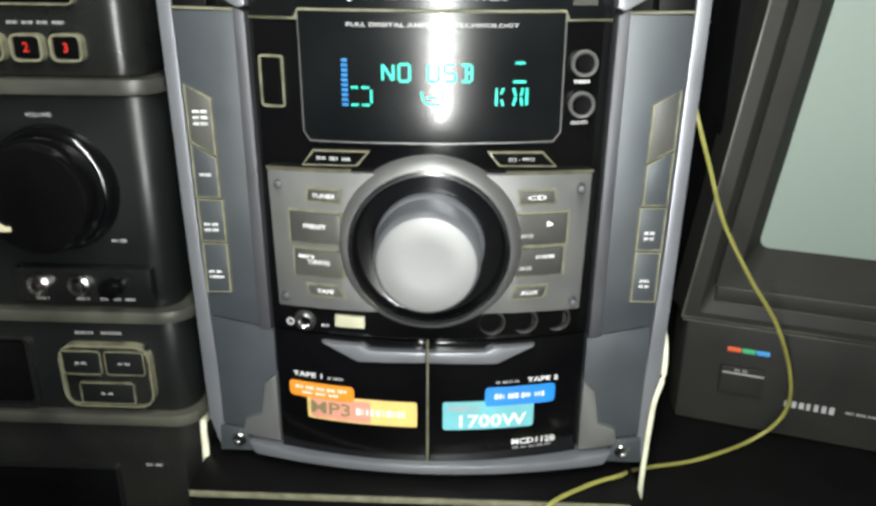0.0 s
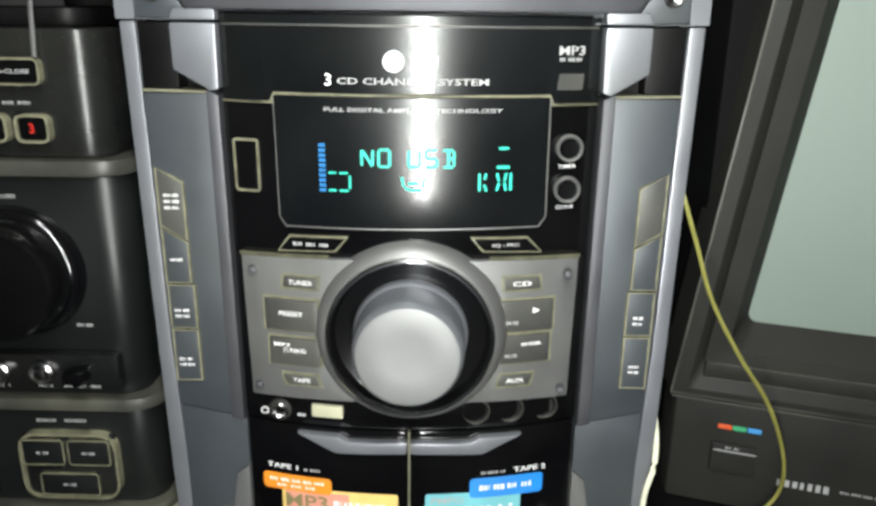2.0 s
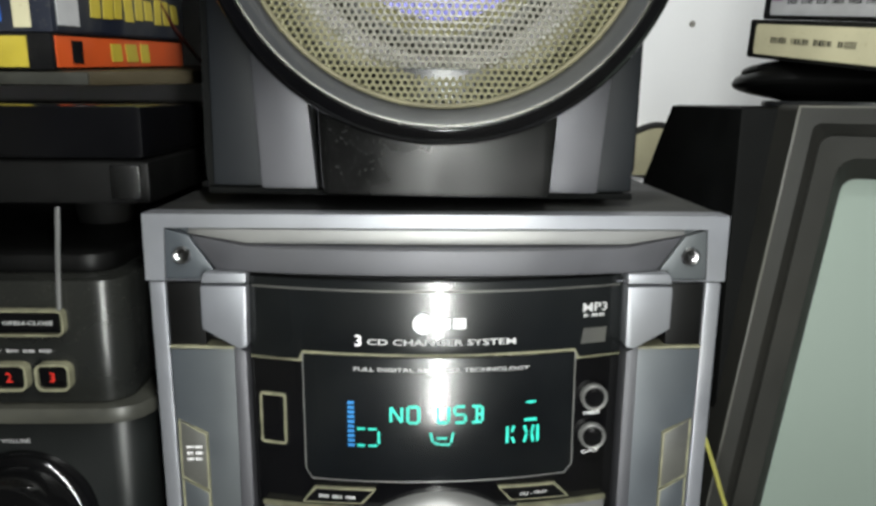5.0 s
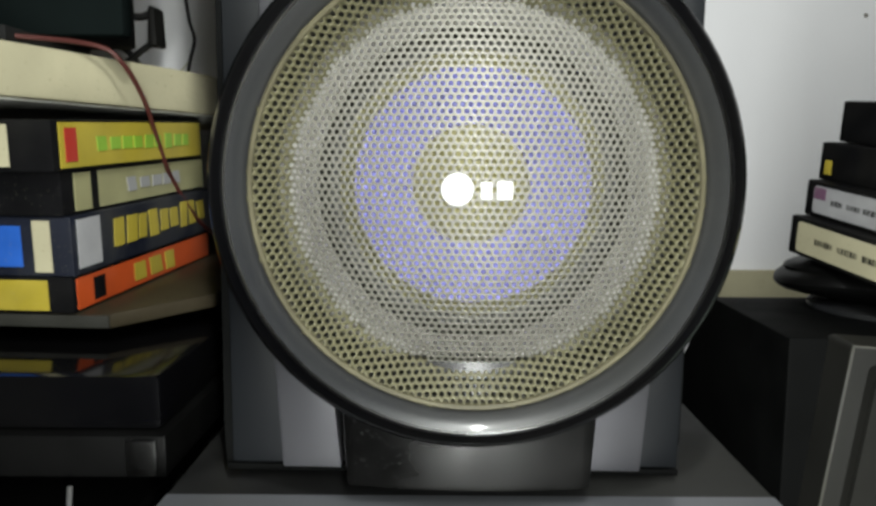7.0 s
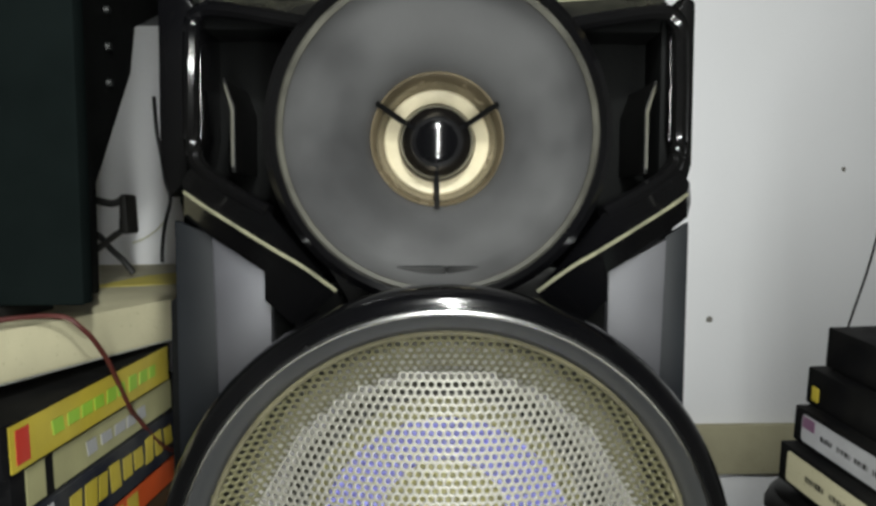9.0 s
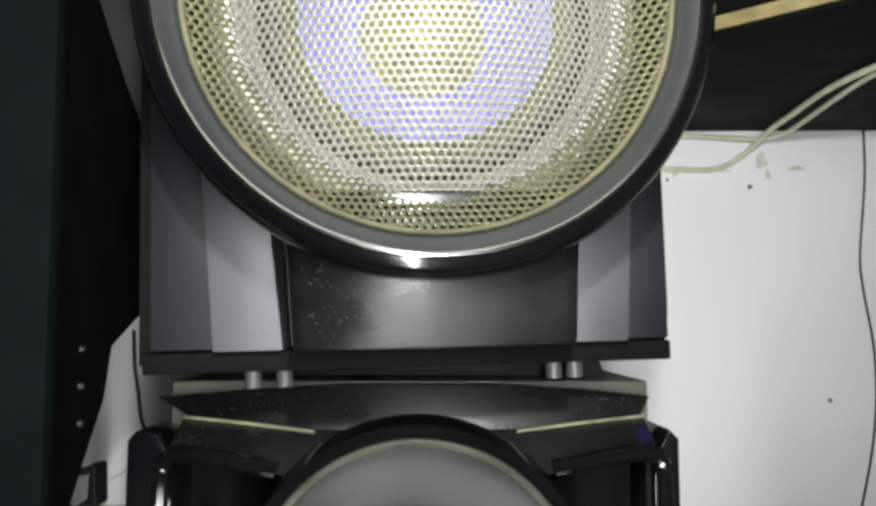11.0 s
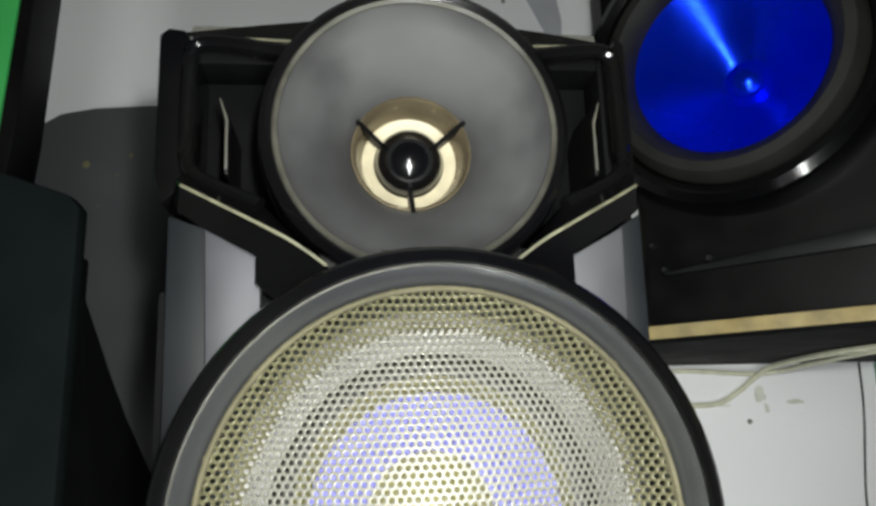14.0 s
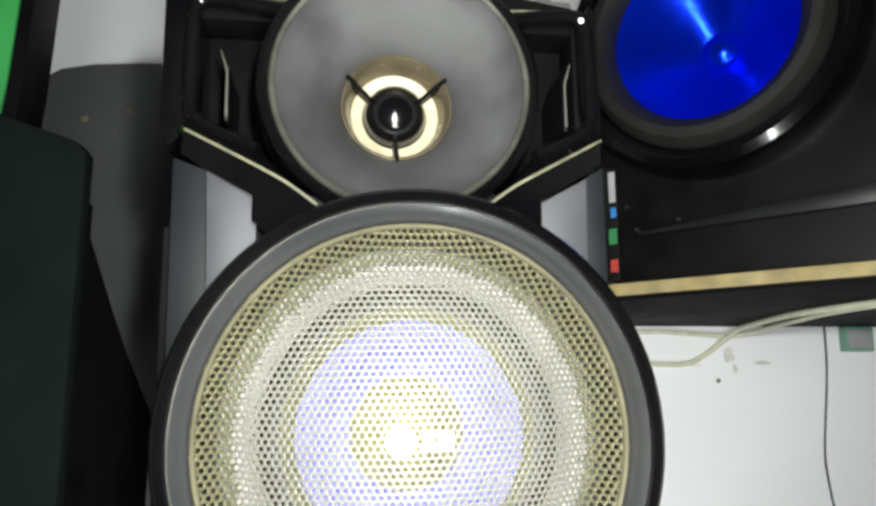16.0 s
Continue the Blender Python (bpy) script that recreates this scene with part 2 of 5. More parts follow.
def rrect(x0, x1, z0, z1, r, n=4):
    out = []
    for cx, cz, a in ((x1 - r, z1 - r, 0), (x0 + r, z1 - r, 90), (x0 + r, z0 + r, 180), (x1 - r, z0 + r, 270)):
        for i in range(n + 1):
            t = radians(a + 90 * i / n)
            out.append((cx + r * math.cos(t), cz + r * math.sin(t)))
    return out


def frame_bm(outer, inner, y0, y1, fn=None):
    """A flat ring between two outlines with the same number of points."""
    bm = bmesh.new()
    n = len(outer)
    rows = [[bm.verts.new((x, y, z)) for x, z in pts] for pts, y in ((outer, y1), (outer, y0), (inner, y0), (inner, y1))]
    for k in range(4):
        a, b = rows[k], rows[(k + 1) % 4]
        for i in range(n):
            bm.faces.new((a[i], a[(i + 1) % n], b[(i + 1) % n], b[i]))
    if fn:
        for v in bm.verts:
            v.co.y += fn(v.co.x)
    return bm


def rim(x0, x1, z0, z1, r, t, y0, y1, fn=None):
    return frame_bm(rrect(x0, x1, z0, z1, r), rrect(x0 + t, x1 - t, z0 + t, z1 - t, max(r - t, 0.0002)), y0, y1, fn)


def lathe(profile, cx=0.0, cz=0.0, seg=64, closed=False):
    """(r, y) turned round the y axis through (cx, cz)."""
    bm = bmesh.new()
    rows = []
    for r, y in profile:
        if r < 1e-6:
            rows.append([bm.verts.new((cx, y, cz))])
        else:
            rows.append([bm.verts.new((cx + r * math.cos(2 * math.pi * i / seg), y, cz + r * math.sin(2 * math.pi * i / seg))) for i in range(seg)])
    pairs = list(zip(rows, rows[1:])) + ([(rows[-1], rows[0])] if closed else [])
    for a, b in pairs:
        for i in range(seg):
            j = (i + 1) % seg
            if len(a) == 1 and len(b) == 1:
                continue
            if len(a) == 1:
                bm.faces.new((a[0], b[j], b[i]))
            elif len(b) == 1:
                bm.faces.new((a[i], a[j], b[0]))
            else:
                bm.faces.new((a[i], a[j], b[j], b[i]))
    return bm


def disc(r, y0, y1, cx, cz, w=0.0008, seg=40):
    return lathe([(0, y0), (r - w, y0), (r - w * 0.3, y0 + w * 0.3), (r, y0 + w), (r, y1), (0, y1)], cx, cz, seg)


def tube(points, r, seg=8, sub=6):
    """A round cord through the points, smoothed."""
    p = [Vector(q) for q in points]
    path = []
    for i in range(len(p) - 1):
        a, b, c, d = p[max(i - 1, 0)], p[i], p[i + 1], p[min(i + 2, len(p) - 1)]
        for k in range(sub):
            t = k / sub
            path.append(0.5 * ((2 * b) + (c - a) * t + (2 * a - 5 * b + 4 * c - d) * t * t + (3 * b - a - 3 * c + d) * t ** 3))
    path.append(p[-1])
    bm = bmesh.new()
    rows = []
    for i, q in enumerate(path):
        tan = (path[min(i + 1, len(path) - 1)] - path[max(i - 1, 0)]).normalized()
        side = tan.cross(Vector((0.13, 0.31, 0.94)))
        side = side.normalized() if side.length > 1e-4 else Vector((1, 0, 0))
        up = side.cross(tan)
        rows.append([bm.verts.new(q + r * (math.cos(2 * math.pi * k / seg) * side + math.sin(2 * math.pi * k / seg) * up)) for k in range(seg)])
    for a, b in zip(rows, rows[1:]):
        for k in range(seg):
            bm.faces.new((a[k], a[(k + 1) % seg], b[(k + 1) % seg], b[k]))
    bm.faces.new(rows[0])
    bm.faces.new(rows[-1][::-1])
    return bm


def lettering(text, x, z, y, height, width=0.0, fn=None, turn=0.0, side=0):
    """Raised print, centred at (x, z) on a front at y; width squeezes it; side 1: on a face that looks to +x."""
    data = bpy.data.curves.new("print", "FONT")
    data.body, data.size, data.extrude, data.align_x, data.align_y = text, 1.0, 0.0, "CENTER", "CENTER"
    data.resolution_u, data.offset = 2, 0.014
    ob = new("print", data)
    bpy.context.view_layer.update()
    me = bpy.data.meshes.new_from_object(ob)
    bpy.data.objects.remove(ob)
    co = np.array([v.co[:] for v in me.vertices])
    lo, hi = co.min(0), co.max(0)
    sz = height / max(hi[1] - lo[1], 1e-6)
    sx = width / max(hi[0] - lo[0], 1e-6) if width else sz
    for v in me.vertices:
        a, b = (v.co.x - (lo[0] + hi[0]) / 2) * sx, (v.co.y - (lo[1] + hi[1]) / 2) * sz
        a, b = a * math.cos(turn) - b * math.sin(turn), a * math.sin(turn) + b * math.cos(turn)
        v.co = (x + a, y, z + b)
        if fn:
            v.co.y += fn(x + a)
    return me


def bars(x0, x1, z, y, h, n, fn=None, seed=1):
    """A row of short marks, the size of small print."""
    rnd = random.Random(seed)
    bm = bmesh.new()
    wd = (x1 - x0) / n
    for i in range(n):
        a, end = x0 + wd * (i + 0.06), x0 + wd * (i + rnd.uniform(0.74, 0.92))
        while a < end:
            b = min(a + h * rnd.uniform(0.22, 0.62), end)
            k = rnd.uniform(0.78, 1.0) * h / 2
            q = [bm.verts.new((px, y + (fn(px) if fn else 0), pz)) for px, pz in ((a, z - k), (b, z - k), (b, z + k), (a, z + k))]
            bm.faces.new(q)
            a = b + h * rnd.uniform(0.16, 0.30)
    return bm


def cross_head(r, y, cx, cz):
    return lathe([(0, y + 0.0004), (r * 0.25, y + 0.0004), (r * 0.45, y - 0.0003), (r * 0.8, y - 0.0005), (r, y + 0.0006), (r, y + 0.003)], cx, cz, 20)

# ---- the room ----
single("wall_back", box(-1.3, 1.3, 0.60, 0.70, -0.9, 1.9, 0), WALL, "white painted wall with specks and stains", "wall", "structure")
# added, out of view: they close the room and temper its bounce
single("wall_left", box(-1.4, -1.3, -1.9, 0.70, -0.9, 1.9, 0), WALL_DIM, "unseen wall, dulled to hold down bounced light", "wall", "structure")
single("wall_right", box(1.3, 1.4, -1.9, 0.70, -0.9, 1.9, 0), WALL_DIM, "unseen wall, dulled to hold down bounced light", "wall", "structure")
single("wall_front", box(-1.3, 1.3, -2.0, -1.9, -0.9, 1.9, 0), WALL_DIM, "unseen wall, dulled to hold down bounced light", "wall", "structure")
single("ceiling", box(-1.4, 1.4, -2.0, 0.70, 1.9, 2.0, 0), CEIL, "unseen ceiling, greyed to hold down bounced light", "ceiling", "structure")
single("floor", box(-1.4, 1.4, -2.0, 0.70, -1.0, -0.9, 0), FLOOR, "grey cement floor", "floor", "structure")
single("trim", box(0.22, 1.3, 0.588, 0.599, 0.272, 0.331, 0.002), CREAM, "cream board along the wall", "trim", "structure")

# ---- supports ----
table = thing("table", pose(0, 0, 0), "black table with a dusty top", "table")
part("tabletop", box(-0.139, 0.75, -0.062, 0.56, -0.065, -0.045, 0.002), BLACK_SATIN, table)
for x, y in ((-0.11, -0.03), (0.72, -0.03), (-0.11, 0.53), (0.72, 0.53)):
    part("leg", box(x - 0.02, x + 0.02, y - 0.02, y + 0.02, -0.9, -0.065, 0.002), BLACK_SATIN, table)
plinth = thing("stand", pose(0, 0, 0), "low black stand under the music centre", "stand")
part("board", box(-0.138, 0.127, -0.030, 0.37, -0.045, -0.0192, 0.0015), BLACK_SATIN, plinth)
part("edge_strip", box(-0.137, 0.120, -0.0322, -0.0302, -0.0236, -0.0200, 0.0006), DUST_LINE, plinth, "thin pale edge strip")
cab = thing("low_cabinet", pose(0, 0, 0), "black low cabinet under the stacked hi-fi", "cabinet")
part("body", box(-0.56, -0.146, 0.0, 0.40, -0.9, -0.125, 0.003), BLACK_SATIN, cab)

# ---- the music centre ----
hifi = thing("music_centre", pose(0.002, 0, 0), "silver and black mini music centre with a large round knob", "stereo")
B = bulge
part("case", box(-0.130, 0.130, 0.0142, 0.345, -0.012, 0.3103, 0.002), BLACK_DUSTY, hifi, "black metal case with a dusty top")
for sx in (-0.11, 0.11):
    for y in (0.03, 0.32):
        part("foot", box(sx - 0.012, sx + 0.012, y, y + 0.02, -0.019, -0.0115, 0.002), BLACK_MATT, hifi)
for s in (-1, 1):
    def mir(pts):
        return [(s * x, z) for x, z in pts]
    part("side_strip", prism(mir([(0.1290, -0.012), (0.1345, 0.010), (0.1360, 0.12), (0.1375, 0.2805), (0.1300, 0.2805), (0.1285, 0.12), (0.1245, 0.010)]), 0.001, 0.030, 0.0012), SILVER, hifi, "silver side strip")
    part("side_column", prism(mir([(0.0975, 0.0735), (0.1260, 0.0800), (0.1290, 0.2475), (0.0975, 0.2475)]), -0.001, 0.018, 0.0010), STEEL_GREY, hifi, "dark grey front column")
    part("column_edge", prism(mir([(0.0905, 0.0715), (0.0975, 0.0735), (0.0975, 0.2500), (0.0915, 0.2470)]), -0.0045, 0.018, 0.0012), SILVER_SOFT, hifi, "pale column edge")
    part("lower_column", prism(mir([(0.0905, 0.0000), (0.1120, 0.004), (0.1260, 0.006), (0.1260, 0.0790), (0.0975, 0.0725), (0.0905, 0.0705)]), 0.0005, 0.018, 0.0010), STEEL_GREY, hifi)
    part("lower_facet", prism(mir([(0.0900, -0.0035), (0.1130, 0.0010), (0.1110, 0.0115), (0.1010, 0.0150), (0.0975, 0.0370), (0.0900, 0.0430)]), -0.0030, 0.012, 0.0012), PLATE, hifi)
    part("foot_corner", prism(mir([(0.1050, -0.0125), (0.1290, -0.0125), (0.1275, 0.0052), (0.1125, 0.0030)]), -0.0010, 0.018, 0.0012), STEEL_GREY, hifi)
    part("screw", cross_head(0.0045, -0.0022, s * 0.1165, -0.0045), CHROME, hifi, "bright screw head")
    part("upper_block", prism(mir([(0.1115, 0.2490), (0.1290, 0.2490), (0.1290, 0.2800), (0.1115, 0.2800)]), 0.0005, 0.018, 0.0008), BLACK_SATIN, hifi)
    part("wing", prism(mir([(0.0905, 0.2500), (0.0945, 0.2490), (0.1115, 0.2590), (0.1115, 0.2800), (0.0900, 0.2800)]), -0.0065, 0.016, 0.0012), SILVER, hifi, "silver wing beside the disc lid")
    part("column_seam", prism(mir([(0.0975, 0.2475), (0.1290, 0.2482), (0.1290, 0.2492), (0.0975, 0.2487)]), -0.0016, 0.01, 0), DUST_LINE, hifi)
    part("lower_seam", prism(mir([(0.0975, 0.0725), (0.1255, 0.0792), (0.1255, 0.0802), (0.0975, 0.0735)]), 0.0006, 0.01, 0), BLACK_SATIN, hifi)
    # tall button strip on the column
    cuts = [0.2119, 0.1807, 0.1502, 0.1250, 0.0945]
    for i in range(4):
        zt, zb = cuts[i], cuts[i + 1]
        k = 0.0075 if i < 2 else 0.0
        kb = 0.0075 if i < 1 else 0.0
        xo, xi = 0.1262 - 0.0003 * i, 0.1128 - (0.0012 if i > 1 else 0)
        out = mir([(xi + 0.0004, zb - kb + 0.0006), (xo, zb + 0.0006), (xo, zt - 0.0004), (xi + 0.0004, zt - k - 0.0004)])
        key = part("column_button", prism(out, -0.0028, 0.004, 0.0006), STEEL_GREY if i else PLATE_DARK, hifi)
        part("button_outline", frame_bm([(x * 1.0 + (0.0004 if x > s * 0.12 else -0.0004), z) for x, z in out], [(x + (-s * 0.0006 if abs(x) > 0.12 else s * 0.0006), z + (0.0006 if z < (zt + zb) / 2 else -0.0006)) for x, z in out], -0.0030, 0.0), DUST_LINE, key)
        zc = (zt + zb) / 2 - 0.002
        if s < 0:
            words = ((0.006, 3), (0.0, 1), (0.0, 2), (0.0, 2))[i]
            for k2 in range(words[1]):
                part("print", bars(-0.1235, -0.1150, zc - 0.0032 * k2 + words[0] * 0.5, -0.0030, 0.0016, 2 if words[1] > 1 else 1, None, i * 7 + k2), WHITE_INK, key)
        elif i > 1:
            for k2 in range(2):
                part("print", bars(0.1155, 0.1215, zc - 0.0032 * k2, -0.0030, 0.0016, 2, None, i * 5 + k2), WHITE_INK, key)
# head rail with the carrying groove
part("head_frame", frame_bm([(-0.1385, 0.2812), (0.1385, 0.2812), (0.1385, 0.3130), (-0.1385, 0.3130)], [(-0.1295, 0.2815), (0.1295, 0.2815), (0.1285, 0.3065), (-0.1285, 0.3065)], 0.0, 0.0138), SILVER, hifi, "silver head rail")
part("head_top", box(-0.1383, 0.1383, 0.0140, 0.345, 0.3105, 0.3128, 0.001), BLACK_DUSTY, hifi, "dusty black lid")
part("head_recess", box(-0.1294, 0.1294, 0.0045, 0.028, 0.2816, 0.3064, 0), STEEL_GREY, hifi)
part("head_bar", prism([(-0.1180, 0.3030), (-0.1050, 0.2860), (0.1050, 0.2860), (0.1180, 0.3030), (0.0900, 0.2985), (-0.0900, 0.2985)], -0.003, 0.02, 0.0015, lambda x: -0.010 + x * x / 0.9), SILVER_SOFT, hifi, "bowed silver bar")
part("head_shadow_lip", prism([(-0.1180, 0.3035), (-0.0900, 0.2992), (0.0900, 0.2992), (0.1180, 0.3035), (0.1180, 0.3060), (-0.1180, 0.3060)], 0.000, 0.02, 0.0006, lambda x: -0.003 + x * x / 3), PLATE, hifi)
for s in (-1, 1):
    part("head_corner", prism([(s * 0.1293, 0.2818), (s * 0.1110, 0.2818), (s * 0.1060, 0.2858), (s * 0.1180, 0.3030), (s * 0.1285, 0.3062)], 0.0005, 0.02, 0.001), STEEL_GREY, hifi)
    part("wing_top", prism([(s * 0.0900, 0.2812), (s * 0.1115, 0.2812), (s * 0.1095, 0.2862), (s * 0.0900, 0.2862)], -0.0062, 0.016, 0.001), SILVER, hifi)
    part("screw", cross_head(0.0046, -0.0008, s * 0.1210, 0.2932), CHROME, hifi, "bright screw head")
# bowed middle
part("core", box(-0.0900, 0.0900, 0.004, 0.016, -0.004, 0.285, 0, B), BLACK_SATIN, hifi)
part("disc_lid", prism([(-0.0900, 0.2450), (-0.0660, 0.2450), (-0.0640, 0.2492), (0.0660, 0.2492), (0.0680, 0.2450), (0.0900, 0.2450), (0.0895, 0.2842), (-0.0895, 0.2842)], -0.0005, 0.004, 0.0010, B), BLACK_STREAK, hifi, "glossy black disc lid")
part("lid_groove", box(-0.0880, 0.0880, -0.0008, 0.001, 0.2792, 0.2802, 0, B), PLATE_DARK, hifi)
seam = frame_bm([(-0.0900, 0.2452), (-0.0662, 0.2452), (-0.0642, 0.2494), (0.0662, 0.2494), (0.0682, 0.2452), (0.0900, 0.2452)], [(-0.0900, 0.2441), (-0.0656, 0.2441), (-0.0636, 0.2483), (0.0656, 0.2483), (0.0676, 0.2441), (0.0900, 0.2441)], -0.0009, 0.001)
part("lid_seam", bent(seam, B), DUST_LINE, hifi, "dusty pale seam")
part("display_window", prism([(-0.0638, 0.2482), (-0.0635, 0.1900), (-0.0605, 0.1852), (0.0630, 0.1860), (0.0665, 0.1905), (0.0660, 0.2482)], -0.0026, 0.002, 0.0008, B), BLACK_STREAK, hifi, "smoked glass display window")
win = frame_bm([(-0.0643, 0.2482), (-0.0640, 0.1898), (-0.0608, 0.1846), (0.0634, 0.1854), (0.0670, 0.1903), (0.0665, 0.2482)], [(-0.0637, 0.2482), (-0.0634, 0.1901), (-0.0604, 0.1853), (0.0629, 0.1861), (0.0664, 0.1906), (0.0659, 0.2482)], -0.0020, 0.001)
part("window_edge", bent(win, B), PLATE, hifi)
part("upper_face", prism([(-0.0895, 0.1690), (0.0895, 0.1690), (0.0900, 0.2440), (-0.0900, 0.2440)], 0.0002, 0.004, 0.0006, B), BLACK_GLOSS, hifi)
part("lower_face", prism([(-0.0895, 0.0760), (0.0895, 0.0760), (0.0895, 0.1688), (-0.0895, 0.1688)], 0.0002, 0.004, 0.0006, B), BLACK_GLOSS, hifi)
# lit characters
DY = -0.0029


def segs(strokes, x, z, w, h, t, material, name="character"):
    bm = bmesh.new()
    for x0, z0, x1, z1 in strokes:
        a, b = Vector((x + x0 * w, z + z0 * h)), Vector((x + x1 * w, z + z1 * h))
        d = (b - a).normalized()
        n = Vector((-d.y, d.x)) * t / 2
        a, b = a + d * t * 0.25, b - d * t * 0.25
        q = [bm.verts.new((p.x, DY + B(p.x), p.y)) for p in (a + n, b + n, b - n, a - n)]
        bm.faces.new(q)
    return part(name, bm, material, hifi, "lit turquoise character" if material is VFD else "lit blue level column")


CH = {"N": ((0, 0, 0, 1), (1, 0, 1, 1), (0, 1, 1, 0)), "O": ((0, 0, 1, 0), (1, 0, 1, 1), (1, 1, 0, 1), (0, 1, 0, 0)),
      "U": ((0, 0, 1, 0), (1, 0, 1, 1), (0, 1, 0, 0)), "S": ((0, 0, 1, 0), (1, 0, 1, 0.5), (1, 0.5, 0, 0.5), (0, 0.5, 0, 1), (0, 1, 1, 1)),
      "B": ((0, 0, 1, 0), (1, 0, 1, 1), (1, 1, 0, 1), (0.5, 0, 0.5, 1), (0.5, 0.5, 1, 0.5))}
for c, x in (("N", -0.0222), ("O", -0.0142), ("U", 0.0000), ("S", 0.0080), ("B", 0.0160)):
    segs(CH[c], x, 0.2162, 0.0052, 0.0080, 0.0013, VFD)
segs([(0, k / 9, 1, k / 9) for k in range(10)], -0.0432, 0.2042, 0.0040, 0.0215, 0.0016, VFD_BLUE, "level_column")
segs([(0, 0, 0.4, 0), (0.5, 0, 0.95, 0), (1, 0.1, 1, 0.9), (0.95, 1, 0.5, 1), (0.4, 1, 0, 1)], -0.0385, 0.2042, 0.0105, 0.0085, 0.0011, VFD)
segs([(0, 1, 0.12, 0.35), (0.12, 0.35, 0.4, 0.2), (0.4, 0.2, 0.9, 0.2), (1, 1, 0.9, 0.3), (0.25, 0.6, 0.75, 0.6)], -0.0035, 0.2035, 0.0110, 0.0080, 0.0011, VFD)
segs([(0, 0, 0, 1), (0.22, 1, 0.14, 0.6), (0.14, 0.4, 0.24, 0), (0.55, 0, 0.64, 0.5), (0.64, 0.5, 0.55, 1), (0.86, 0, 0.8, 0.5), (0.8, 0.5, 0.86, 1), (1, 0, 1, 1)], 0.0335, 0.2042, 0.0150, 0.0092, 0.0013, VFD)
segs([(0, 0, 1, 0)], 0.0412, 0.2160, 0.0070, 0.01, 0.0014, VFD)
segs([(0, 0, 1, 0), (0.5, -0.1, 0.5, 0.1)], 0.0420, 0.2250, 0.0055, 0.01, 0.0011, VFD)
part("print", lettering("FULL DIGITAL AMPLIFIER TECHNOLOGY", 0.0020, 0.2425, DY, 0.0019, 0.0830, B), GREY_INK, hifi)
part("print", lettering("3", -0.0375, 0.2558, -0.0009, 0.0056, 0.0032, B), WHITE_INK, hifi)
part("print", lettering("CD CHANGER SYSTEM", 0.0017, 0.2553, -0.0009, 0.0030, 0.0700, B), GREY_INK, hifi)
part("badge", prism([(-0.0071 + 0.0048 * math.cos(a * math.pi / 16), 0.2643 + 0.0048 * math.sin(a * math.pi / 16)) for a in range(32)], -0.0012, 0.0005, 0, B), WHITE_INK, hifi, "round white maker's mark")
badge = prism([(0.0012, 0.2620), (0.0053, 0.2620), (0.0053, 0.2666), (0.0012, 0.2666)], -0.0010, 0.0005, 0, B)
join(badge, prism([(0.0070, 0.2620), (0.0128, 0.2620), (0.0128, 0.2668), (0.0070, 0.2668)], -0.0010, 0.0005, 0, B))
part("badge", badge, WHITE_INK, hifi)
part("print", lettering("MP3", 0.0755, 0.2695, -0.0009, 0.0044, 0.0125, B), GREY_INK, hifi)
part("print", bars(0.0695, 0.0815, 0.2655, -0.0009, 0.0018, 3, B), GREY_INK, hifi)
part("disc_mark", prism([(0.0690, 0.2515), (0.0815, 0.2515), (0.0820, 0.2590), (0.0700, 0.2590)], -0.0009, 0.0005, 0, B), PLATE_DARK, hifi, "grey disc mark")
# small buttons beside the window
part("sensor", box(-0.0850, -0.0742, -0.0010, 0.002, 0.2018, 0.2258, 0.0006, B), BLACK_GLOSS, hifi)
part("sensor_rim", rim(-0.0862, -0.0730, 0.2008, 0.2268, 0.0018, 0.0011, -0.0014, 0.001, B), DUST_LINE, hifi)
for z, word in ((0.2243, "TIMER"), (0.2040, "CLOCK")):
    btn = part("round_button", lathe([(0, -0.0085), (0.0040, -0.0087), (0.0048, -0.0078), (0.0048, -0.003), (0, -0.003)], 0.0767, z, 28), BLACK_GLOSS, hifi)
    part("button_ring", lathe([(0.0050, -0.0070), (0.0060, -0.0078), (0.0066, -0.0070), (0.0066, -0.004), (0.0050, -0.004)], 0.0767, z, 32, True), PLATE, btn)
    part("print", lettering(word, 0.0765, z - 0.0093, -0.0006, 0.0018, 0.0090, B), WHITE_INK, hifi)
